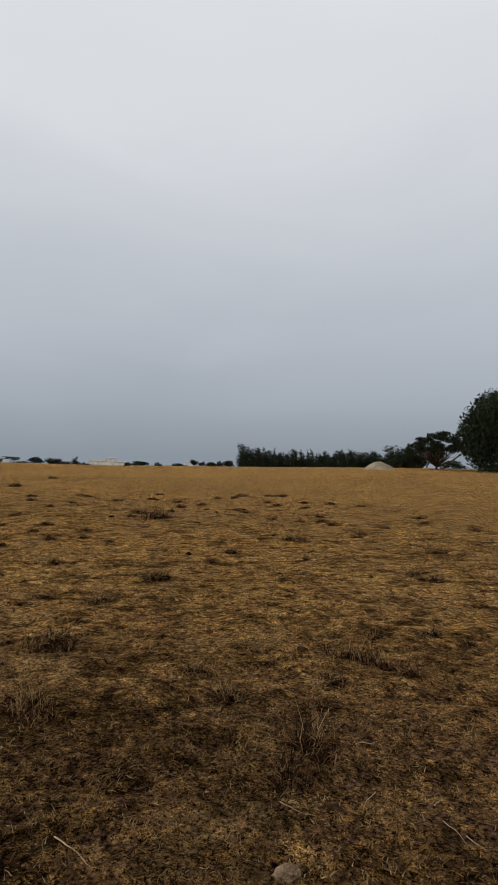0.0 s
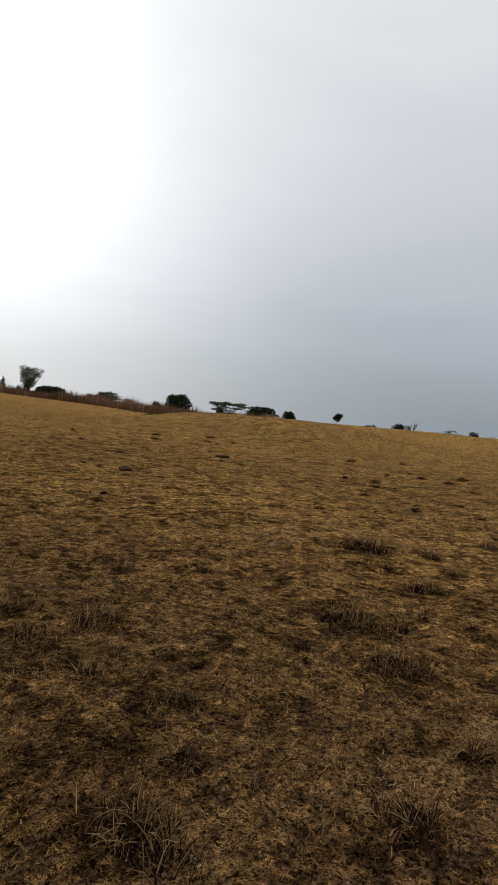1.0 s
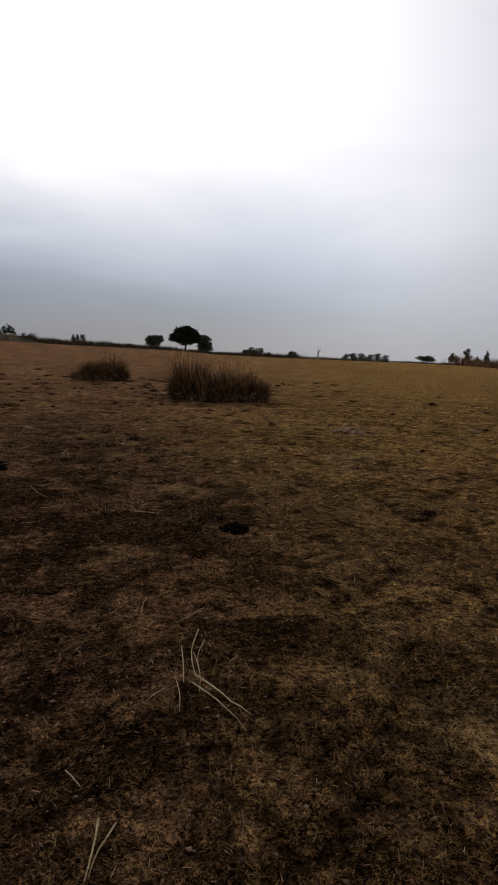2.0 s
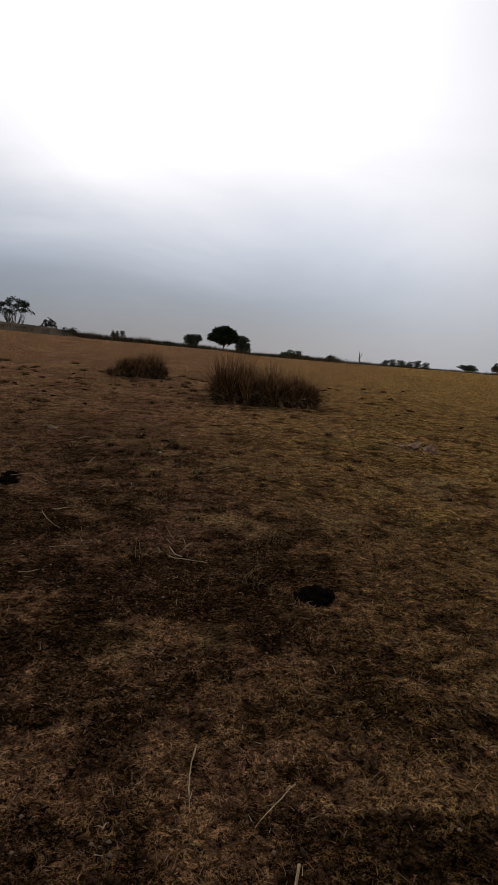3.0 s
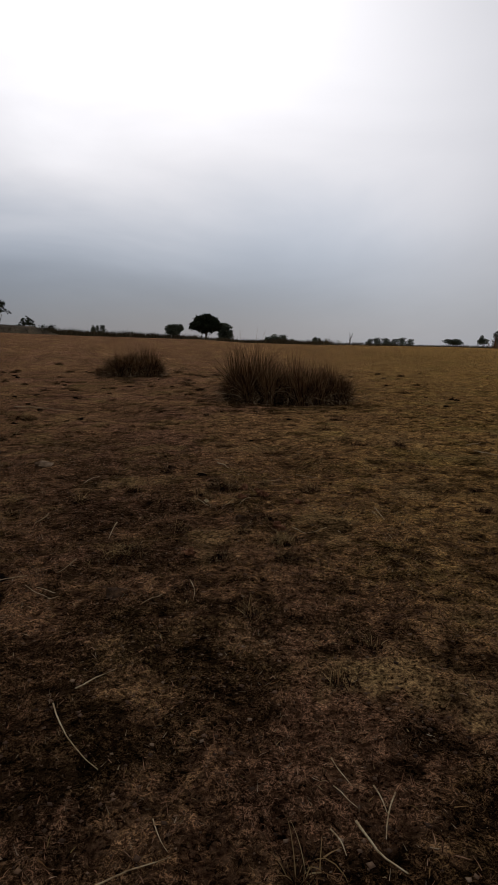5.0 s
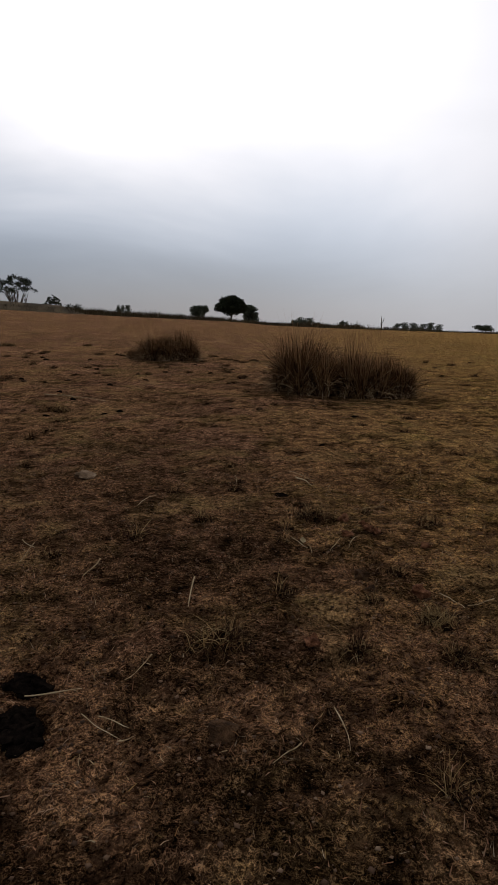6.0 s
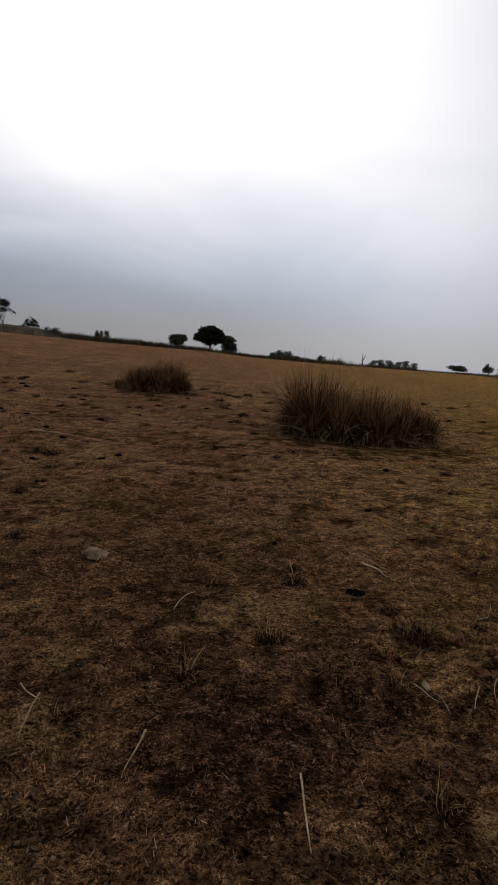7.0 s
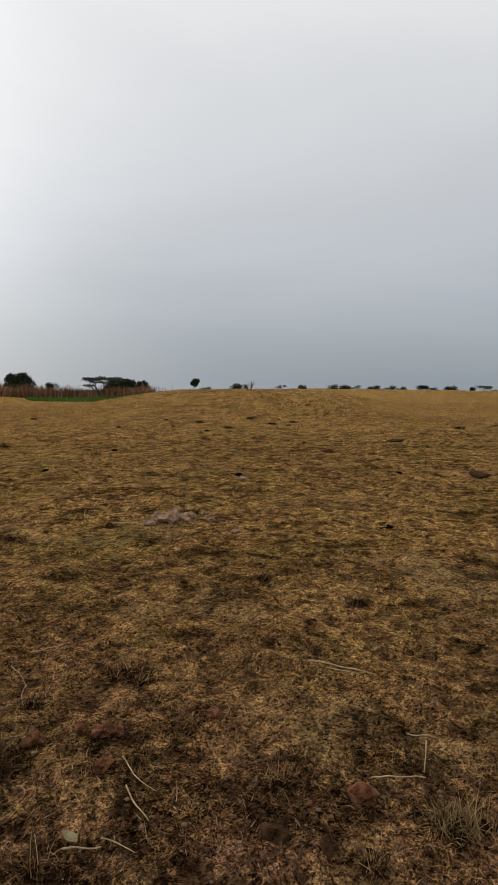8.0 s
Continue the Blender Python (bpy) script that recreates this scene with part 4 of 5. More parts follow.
def stalks(places, thick=0.0026, label="dry pale grass stalk lying on the soil"):
    for ax, ay, bx, by in places:
        d = math.hypot(bx - ax, by - ay)
        n = 6
        off = random.uniform(-0.08, 0.08) * d
        tip = random.choice((0.0, 0.01, 0.03))
        pts = []
        for k in range(n + 1):
            u = k / n
            x = ax + (bx - ax) * u - (by - ay) / d * off * math.sin(u * math.pi)
            y = ay + (by - ay) * u + (bx - ax) / d * off * math.sin(u * math.pi)
            pts.append((x - ax, y - ay, float(height(x, y)) + 0.022 + tip * (1 - u)))
        zero = float(height(ax, ay))
        pts = [(x, y, z - zero) for x, y, z in pts]
        r = thick * (0.8 + 0.5 * random.random()) * (1.0 + 0.06 * d / 0.1 if d < 1 else 1.5)
        v, t = tube(pts, [r * (1 - 0.5 * k / n) for k in range(n + 1)], 5)
        ob = new("dry_stalk", mesh_of("dry_stalk", np.array(v), np.array(t), STALK, True))
        ob.location = (ax, ay, zero)
        tagged(ob, label, "stalk", "fallen stalks")


stalks(((1.27, 3.93, 1.26, 3.70), (1.33, 3.90, 1.27, 3.71), (1.63, 5.16, 1.61, 4.77), (1.66, 5.11, 1.62, 4.88), (1.60, 4.74, 1.83, 4.46), (-0.10, 11.09, -0.12, 10.75), (-1.29, 11.66, -1.18, 11.56), (-1.18, 11.56, -1.20, 11.32), (-0.70, 11.32, -0.76, 11.11), (2.12, 11.38, 2.10, 11.02), (1.06, 7.93, 1.16, 7.73), (1.22, 8.03, 1.14, 7.87)), 0.0036, "broad pale straw lying on the soil")
stalks(((1.54, 5.03, 1.55, 4.73), (1.67, 5.53, 1.52, 5.33), (1.33, 5.73, 1.32, 5.38), (1.82, 4.95, 1.77, 4.88), (1.13, 4.12, 1.19, 4.08), (1.51, 4.71, 1.53, 4.50), (1.47, 4.66, 1.39, 4.57)))
stalks(((1.02, 8.08, 1.08, 7.98), (1.03, 8.17, 1.08, 8.07), (0.97, 7.90, 1.00, 7.81), (1.07, 7.64, 1.34, 7.63), (1.15, 8.05, 1.17, 7.96), (-0.03, 8.58, 0.21, 8.20), (0.42, 7.94, 0.47, 7.84), (0.26, 7.71, 0.48, 7.82), (0.19, 7.28, 0.30, 7.36), (0.03, 8.72, 0.18, 8.89)))
stalks(((-0.25, 10.19, -0.35, 10.05), (-0.74, 9.96, -0.51, 9.97), (-0.47, 9.78, -0.31, 9.70), (-0.41, 9.80, -0.29, 9.76), (-0.32, 9.69, -0.26, 9.71), (0.35, 9.62, 0.24, 9.54), (0.51, 9.84, 0.53, 9.62), (0.75, 13.77, 0.96, 13.34), (1.08, 13.22, 1.04, 12.98), (0.19, 13.40, 0.19, 13.15), (2.12, 13.75, 2.04, 13.51), (-0.64, 12.57, -0.51, 12.84)))
stalks(((2.07, 11.27, 2.07, 11.10), (1.05, 11.81, 0.93, 11.59), (0.55, 11.69, 0.65, 11.62), (0.65, 11.62, 0.66, 11.50), (0.88, 11.68, 0.79, 11.53), (1.50, 12.81, 1.37, 12.59), (1.37, 12.59, 1.20, 12.45), (1.64, 12.80, 1.87, 12.71), (1.31, 10.89, 1.38, 10.70), (1.66, 10.81, 1.65, 10.69), (1.55, 10.72, 1.40, 10.71), (6.58, 13.30, 6.57, 12.95)))
stalks(((4.70, -3.57, 4.64, -3.82), (3.75, -3.49, 3.76, -3.61), (3.34, -3.38, 3.20, -3.24), (3.36, -2.92, 3.22, -3.02), (3.01, -3.51, 2.89, -3.53), (2.89, -3.53, 2.82, -3.57), (3.31, -1.98, 3.15, -2.10), (6.90, -5.75, 6.15, -5.90), (7.41, -5.48, 6.90, -5.75), (1.60, 4.93, 1.62, 4.65), (1.54, 4.73, 1.80, 4.36), (1.87, 3.32, 2.03, 3.31)))
stalks(((4.39, 14.56, 4.74, 14.84), (4.33, 14.18, 4.61, 14.03), (0.79, 13.51, 0.91, 13.22), (-3.4, 19.6, -2.1, 18.9)), 0.006, "pale dead stick lying on the pasture")


def lump_mesh(name, seed, size, material, rough=0.35, flat=0.6, detail=2):
    """A broken stone or clod: a faceted, dented ball."""
    bm = bmesh.new()
    bmesh.ops.create_icosphere(bm, subdivisions=detail, radius=1)
    for v in bm.verts:
        n = noise.noise(v.co * 1.1 + Vector((seed * 7.3, seed * 3.1, 0))) + 0.5 * noise.noise(v.co * 2.7 + Vector((seed, 0, seed * 5.0)))
        v.co *= 1 + rough * n
        v.co.z *= flat
        v.co *= size
    me = bpy.data.meshes.new(name)
    bm.to_mesh(me)
    bm.free()
    me.materials.append(material)
    return me


def lump(name, x, y, size, material, label, category, seed, flat=0.6, sink=0.35, rough=0.35, detail=2, group=""):
    ob = new(name, lump_mesh(name, seed, size, material, rough, flat, detail))
    ob.location = (x, y, float(height(x, y)) + size * flat * (1 - sink) * 0.6)
    ob.rotation_euler = (random.uniform(-0.2, 0.2), random.uniform(-0.2, 0.2), random.uniform(0, 6.28))
    return tagged(ob, label, category, group)


for k, (x, y, s) in enumerate(((4.78, 13.78, 0.10), (4.98, 13.62, 0.095), (5.1, 13.85, 0.08), (4.62, 13.9, 0.065), (4.9, 13.98, 0.07), (5.05, 13.4, 0.04), (5.3, 13.6, 0.035))):
    lump("stone", x, y, s, STONE, "weathered pinkish-grey stone in a small heap", "stone", k + 1, 0.7, group="heap of stones", sink=0.3, rough=0.8)
lump("earth_clod", -1.26, 13.45, 0.085, CRUST, "flat tan clod of dried earth on the soil", "clod", 21, 0.4, rough=0.8, detail=3)
lump("earth_clod", 2.95, -2.8, 0.045, CRUST, "tan crumbled clod among the grass", "clod", 23, 0.35, sink=1.0, rough=0.8, detail=3)
lump("stone", 7.1, 4.8, 0.05, STONE, "small white chip of stone in the grass", "stone", 24, 0.4)
lump("stone", 4.6, 12.9, 0.05, STONE, "small pale stone on the pasture", "stone", 25, 0.5)
lump("stone", 7.6, 14.1, 0.09, STONE, "flat pale stone on the pasture", "stone", 26, 0.4)
for k, (x, y, s) in enumerate(((1.17, 12.0, 0.035), (1.14, 12.08, 0.03), (1.21, 11.95, 0.03), (1.02, 12.22, 0.04), (0.98, 11.85, 0.035), (1.2, 10.89, 0.052), (1.47, 11.62, 0.03), (0.5, 10.35, 0.035))):
    lump("brick_fragment", x, y, s, BRICK_BIT, "reddish broken clod of brick earth", "brick fragment", 40 + k, 0.75, detail=2, rough=0.9, sink=-0.2, group="brick fragments")
lump("earth_clod", 0.90, 11.12, 0.045, CLOD, "dark brown clod of dried earth", "clod", 61, 0.9, rough=0.7)
lump("earth_clod", 0.06, 9.72, 0.055, CLOD, "reddish clod of dried earth", "clod", 62, 0.4, sink=1.0, rough=0.7)
lump("earth_clod", 0.92, 10.95, 0.035, CLOD, "dark clod of dried earth", "clod", 63, 0.5, sink=0.8, rough=0.7)
lump("earth_clod", 3.3, -3.15, 0.035, CLOD, "brown clod of dried earth in the grass", "clod", 64, 0.4, sink=1.0, rough=0.7)


def dung_heap(x, y, size, label, seed):
    """A few dark cakes lying in and round a hollow."""
    holder = thing("dung_heap", x, y, label, "dung heap", "dark heaps")
    rng = random.Random(seed)
    for k in range(13):
        me = lump_mesh("dung_cake", seed + k * 3, size * rng.uniform(0.2, 0.42), DUNG, 0.8, 0.6, 3)
        ob = part("dung_cake", me, holder)
        a = rng.uniform(0, 6.28)
        reach = rng.uniform(0.1, 0.85) * (k > 0)
        ob.location = (math.cos(a) * size * reach, math.sin(a) * size * reach * 0.8, size * 0.22 * (1 - reach) + 0.012)
        ob.rotation_euler = (rng.uniform(-0.3, 0.3), rng.uniform(-0.3, 0.3), a)
    return holder


dung_heap(2.02, 7.20, 0.155, "black heap of old dung in a hollow", 71)
dung_heap(-0.77, 10.05, 0.12, "small black heap of old dung", 81)
dung_heap(-0.70, 9.79, 0.14, "black heap of old dung beside another", 91)
dung_heap(0.60, 12.95, 0.07, "small dark cake of dung in a hollow", 95)
rng = random.Random(9)
for k in range(230):
    while True:
        x, y = rng.uniform(-9, 20), rng.uniform(-8, 34)
        d = float(from_track(np.array(x), np.array(y)))
        if 3.5 < d < 26 and x > 1.0 - 0.42 * max(y - 1.5, 0) and y > -2 - (x - 0.8) * 1.1:
            break
    if x < 2.5 or rng.random() < 0.3:
        lump("earth_clod", x, y, rng.uniform(0.02, 0.035) + 0.0028 * d, CLOD if rng.random() < 0.3 else DUNG, "dark crumbled clod lying on the pasture", "clod", 300 + k, 0.45, detail=2, rough=0.8, sink=0.8, group="clods over the pasture")
lump("earth_clod", 15.0, 13.0, 0.22, CLOD, "dark flat clod on the far pasture", "clod", 66, 0.25)
lump("earth_clod", 9.6, 10.8, 0.16, CLOD, "dark flat clod on the pasture", "clod", 67, 0.25)

# one broad fallen leaf
bm = bmesh.new()
rows = []
for i in range(9):
    u = i / 8
    w = 0.021 * math.sin(math.pi * u ** 0.8) + 0.001
    rows.append([bm.verts.new(((u - 0.5) * 0.062, s * w, 0.008 * s * s + 0.012 * u * u)) for s in (-1, -0.5, 0, 0.5, 1)])
for a, b in zip(rows, rows[1:]):
    for k in range(4):
        bm.faces.new((a[k], a[k + 1], b[k + 1], b[k]))
bmesh.ops.solidify(bm, geom=bm.faces[:], thickness=0.0015)
me = bpy.data.meshes.new("fallen_leaf")
bm.to_mesh(me)
bm.free()
me.materials.append(DEAD_LEAF)
leaf = new("fallen_leaf", me)
leaf.location = (0.63, 11.73, float(height(0.63, 11.73)) + 0.012)
leaf.rotation_euler = (0.15, -0.1, 1.6)
tagged(leaf, "curled yellowish dry leaf on the soil", "leaf")


# ---- trees ----
def leaf_cloud(rng, blobs, count, size):
    """Small leaf sprays inside egg-shaped blobs (centre, radii), thicker towards the outside."""
    vol = np.array([b[1][0] * b[1][1] * b[1][2] for b in blobs]) ** 0.8
    pick = rng.choice(len(blobs), count, p=vol / vol.sum())
    c = np.array([b[0] for b in blobs])[pick]
    r = np.array([b[1] for b in blobs])[pick]
    d = rng.normal(size=(count, 3))
    d /= np.linalg.norm(d, axis=1)[:, None]
    p = c + d * r * (rng.random(count)[:, None] ** 0.4) * rng.uniform(0.85, 1.12, (count, 1))
    u = rng.normal(size=(count, 3))
    u /= np.linalg.norm(u, axis=1)[:, None]
    w = np.cross(u, rng.normal(size=(count, 3)))
    w /= np.linalg.norm(w, axis=1)[:, None]
    s = size * rng.uniform(0.5, 1.3, (count, 1))
    verts = np.stack([p - u * s, p + w * s * 0.45, p + u * s, p - w * s * 0.45], 1).reshape(-1, 3)
    k = np.arange(count)[:, None] * 4
    tris = np.concatenate([k + np.array([[0, 1, 2]]), k + np.array([[0, 2, 3]])])
    return verts, tris


def tree(x, y, h, w, style, label, group="", name="tree", leaves=None, seed=None, lean=0.0):
    """A tapered trunk with limbs, and a crown of leaf sprays with an uneven outline."""
    seed = seed if seed is not None else int(abs(x * 13 + y * 7)) % 9973
    rng = np.random.default_rng(seed)
    holder = thing(name, x, y, label, "bush" if name == "bush" else "tree", group, sink=0.05)
    r = w / 2
    blobs, wood = [], []
    if style == "round":
        blobs.append(((0, 0, 0.54 * h), (0.66 * r, 0.66 * r, 0.28 * h)))
        for k in range(26):
            a, q = 2.4 * k + rng.normal() * 0.2, 0.72 * r * math.sqrt((k + 0.5) / 26)
            blobs.append(((q * math.cos(a), q * math.sin(a), h * (0.30 + 0.52 * math.sqrt(1 - (q / r) ** 2) * rng.uniform(0.3, 1.0))), np.array((0.30 * r, 0.30 * r, 0.13 * h)) * rng.uniform(0.8, 1.15)))
        trunk, stems = 0.36 * h, 6
    elif style == "ball":
        blobs.append(((0, 0, 0.5 * h), (0.78 * r, 0.78 * r, 0.42 * h)))
        for k in range(22):
            a, z = 2.4 * k, 0.16 + 0.68 * k / 21
            q = 0.72 * r * math.sqrt(max(0.1, 1 - ((z - 0.48) / 0.52) ** 2)) * rng.uniform(0.8, 1.05)
            blobs.append(((q * math.cos(a), q * math.sin(a), h * z), np.array((0.30 * r, 0.30 * r, 0.14 * h)) * rng.uniform(0.75, 1.2)))
        trunk, stems = 0.15 * h, 5
    elif style == "thorn":
        for k in range(80):
            a, q = 2.4 * k + rng.normal() * 0.3, 0.92 * r * math.sqrt((k + 0.5) / 80)
            blobs.append(((q * math.cos(a), q * math.sin(a), h * (0.30 + 0.62 * math.sqrt(1 - (q / r) ** 2) * rng.uniform(0.3, 1.0))), np.array((0.13 * r, 0.13 * r, 0.05 * h)) * rng.uniform(0.8, 1.3)))
        trunk, stems = 0.1 * h, 22
    elif style == "flat":
        for k in range(9):
            a, q = rng.uniform(0, 6.28), 0.68 * r * math.sqrt(rng.random())
            blobs.append(((q * math.cos(a), q * math.sin(a), h * rng.uniform(0.52, 0.80)), np.array((0.42 * r, 0.42 * r, 0.20 * h)) * rng.uniform(0.8, 1.1)))
        trunk, stems = 0.5 * h, 6
    elif style == "acacia":
        for k in range(12):
            a, q = rng.uniform(0, 6.28), 0.85 * r * math.sqrt(rng.random())
            blobs.append(((q * math.cos(a), q * math.sin(a), h * rng.uniform(0.55, 0.92)), np.array((0.30 * r, 0.30 * r, 0.045 * h)) * rng.uniform(0.8, 1.3)))
        trunk, stems = 0.16 * h, 9
    elif style == "gum":
        for k in range(44):
            z = 0.36 + 0.56 * (k + 0.5) / 44
            a, q = 2.4 * k, 0.85 * r * (0.12 + 0.88 * ((z - 0.36) / 0.56) ** 0.75) * math.sqrt(rng.random())
            blobs.append(((q * math.cos(a), q * math.sin(a), h * z), np.array((0.25 * r, 0.25 * r, 0.07 * h)) * rng.uniform(0.8, 1.25)))
        trunk, stems = 0.36 * h, 9
    elif style == "column":
        for k in range(8):
            z = 0.15 + 0.78 * k / 7
            q = r * (1 - 0.55 * abs(z - 0.45)) * 0.75
            blobs.append(((rng.normal() * 0.12 * r, rng.normal() * 0.12 * r, h * z), (q, q, 0.13 * h)))
        trunk, stems = 0.2 * h, 3
    elif style == "cone":
        for k in range(7):
            z = 0.15 + 0.76 * k / 6
            q = r * (1.08 - z)
            blobs.append(((rng.normal() * 0.1 * r, rng.normal() * 0.1 * r, h * z), (q, q, 0.12 * h)))
        trunk, stems = 0.2 * h, 3
    elif style == "stems":
        for k in range(44):
            a, q = 2.4 * k + rng.normal() * 0.3, 0.9 * r * math.sqrt((k + 0.5) / 44)
            blobs.append(((q * math.cos(a), q * math.sin(a), h * (0.45 + 0.48 * math.sqrt(1 - (q / r) ** 2) * rng.uniform(0.35, 1.0))), np.array((0.19 * r, 0.19 * r, 0.05 * h)) * rng.uniform(0.7, 1.3)))
        trunk, stems = 0.08 * h, 12
    elif style == "bush":
        for k in range(8):
            a, q = rng.uniform(0, 6.28), 0.6 * r * math.sqrt(rng.random())
            blobs.append(((q * math.cos(a), q * math.sin(a), h * rng.uniform(0.25, 0.68)), np.array((0.45 * r, 0.45 * r, 0.28 * h)) * rng.uniform(0.75, 1.1)))
        trunk, stems = 0.1 * h, 4
    else:  # bare
        trunk, stems = 0.3 * h, 9
        for k in range(9):
            a = rng.uniform(0, 6.28)
            blobs.append(((r * 0.8 * math.cos(a) * rng.random(), r * 0.8 * math.sin(a) * rng.random(), h * rng.uniform(0.6, 0.95)), (0.2 * r, 0.2 * r, 0.05 * h)))
    if lean:
        blobs = [((c[0] + lean * c[2], c[1] - lean * 0.5 * c[2], c[2]), q) for c, q in blobs]
    tr = max(0.03, 0.022 * h + 0.008 * w)
    top = Vector((lean * trunk, -lean * 0.5 * trunk, trunk))
    wood.append(tube([(0, 0, -0.25), (0.1 * tr, 0, trunk * 0.5), tuple(top)], [tr * 1.5, tr, tr * 0.8], 7))
    order = list(range(len(blobs)))
    rng.shuffle(order)
    for k in order[:stems]:
        c = Vector(blobs[k][0])
        mid = top.lerp(c, 0.5) + Vector((rng.normal() * 0.06 * r, rng.normal() * 0.06 * r, -0.02 * h))
        end = top.lerp(c, 0.98)
        wood.append(tube([tuple(top - Vector((0, 0, 0.1 * trunk))), tuple(mid), tuple(end)], [tr * 0.7, tr * 0.42, tr * 0.14], 5))
        for j in range(3):
            tip = end + Vector(rng.normal(size=3)) * 0.22 * r
            wood.append(tube([tuple(mid), tuple((mid + tip) / 2 + Vector((0, 0, 0.03 * h))), tuple(tip)], [tr * 0.25, tr * 0.15, tr * 0.06], 4))
    v, t = joined(wood)
    part("trunk", mesh_of("trunk", v, t, BARK, True), holder)
    if style != "bare":
        n = leaves or int(np.clip(800 * w * h / 12, 800, 6500) * (2.2 if style == "ball" else 1.0) * (0.45 if style in ("acacia", "gum", "stems") else 1.0))
        # distant trees get the greyer leaves: haze put into the colour
        material = LEAF_GREY if style in ("gum", "acacia") or (style in ("flat", "column", "bush") and y > 190) or (x < 0 and y > 300) else LEAF
        v, t = leaf_cloud(rng, blobs, n, (0.13 if math.hypot(x, y) < 90 else 0.21 if style in ("stems", "gum") else 0.035 * math.sqrt(w * h) + 0.07))
        low, high = np.percentile(v, 1, axis=0), np.percentile(v, 99, axis=0)
        mid = (low + high) / 2
        v[:, 0] = (v[:, 0] - mid[0]) * w / (high[0] - low[0]) + (mid[0] if lean else 0)
        v[:, 1] = (v[:, 1] - mid[1]) * w / (high[1] - low[1]) + (mid[1] if lean else 0)
        v[:, 2] *= h / high[2]
        part("crown", mesh_of("crown", v, t, material), holder)
    return holder


DARK_ROUND = "dark green broad-leaved tree with dense rounded crown"
FAR_BUSH = "dark green bush on the far edge of the pasture"
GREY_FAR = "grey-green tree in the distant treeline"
# behind the clumps
tree(3.5, 266.7, 11.5, 11.4, "round", "large dark tree with broad rounded crown", leaves=9000)
tree(-11.3, 305.4, 8.2, 7.8, "round", "grey-green tree with rounded crown on a bare trunk")
tree(12.7, 295.5, 9.6, 7.2, "column", "blocky grey-green tree beside a large dark tree")
tree(-45.9, 148.2, 9.3, 7.6, "stems", "several thin-stemmed trees with open airy crowns", leaves=1700)
tree(-33.3, 131.1, 4.3, 3.0, "stems", "small open-crowned tree on the field bank")
tree(-34.4, 151.5, 3.6, 3.6, "bush", FAR_BUSH, "far bushes", "bush")
tree(-39.0, 165.0, 3.4, 3.2, "bush", FAR_BUSH, "far bushes", "bush")
tree(-31.9, 203.0, 4.9, 2.8, "flat", GREY_FAR)
tree(-29.5, 203.4, 5.0, 2.4, "column", GREY_FAR)
tree(25.6, 204.2, 3.6, 6.7, "bush", FAR_BUSH, "far bushes", "bush")
tree(30.6, 203.5, 2.3, 3.6, "bush", FAR_BUSH, "far bushes", "bush")
tree(38.3, 202.1, 3.0, 2.6, "bush", FAR_BUSH, "far bushes", "bush")
for x, y, h, w in ((82.0, 294.6, 4.2, 4.0), (85.5, 293.6, 4.7, 4.2), (89.5, 292.2, 4.6, 4.6), (93.0, 291.2, 4.3, 4.0), (96.5, 290.0, 4.9, 4.2), (100.0, 289.0, 4.4, 3.8)):
    tree(x, y, h, w, "column", GREY_FAR, "far treeline")
# round the reed hedge
tree(104.2, 250.0, 4.1, 7.6, "flat", "dark flat-topped tree on the skyline")
tree(100.9, 216.2, 4.9, 4.0, "flat", "small tree with a flat grey-green crown")
tree(102.7, 209.7, 6.6, 3.0, "column", "tall narrow dark tree like a column")
tree(105.5, 208.2, 4.0, 3.2, "bush", "pale grey-green bush below taller trees", "", "bush")
tree(106.4, 202.0, 5.8, 3.6, "cone", "cone-shaped dark green tree")
tree(108.3, 188.2, 10.2, 6.6, "gum", "tall gum tree with bare forked trunk and tufted crown", leaves=3600)
tree(102.3, 181.3, 3.9, 3.6, "bush", FAR_BUSH, "far bushes", "bush")
tree(98.7, 159.9, 3.8, 8.2, "ball", "broad low dark tree behind the reeds")
tree(102.6, 144.8, 2.6, 5.0, "bush", FAR_BUSH, "far bushes", "bush")
tree(102.9, 138.2, 3.5, 4.8, "ball", DARK_ROUND)
tree(78.1, 100.3, 2.3, 5.2, "acacia", "low sparse thorn bush behind the reeds", "", "bush")
tree(96.9, 110.2, 2.0, 2.8, "bush", FAR_BUSH, "far bushes", "bush")
tree(94.4, 100.5, 4.0, 5.3, "ball", "dark round-crowned tree above the reed hedge")
tree(65.3, 59.2, 2.9, 5.0, "acacia", "spreading thorn tree with sparse flat crown", leaves=1500)
tree(91.6, 73.9, 2.8, 5.4, "ball", "low dark dense tree behind a thorn tree")
tree(112.1, 82.6, 2.5, 2.7, "ball", "small dark round tree on the skyline")
tree(113.2, 70.8, 2.8, 1.7, "round", "small leaning tree with tufted dark top", lean=0.25)
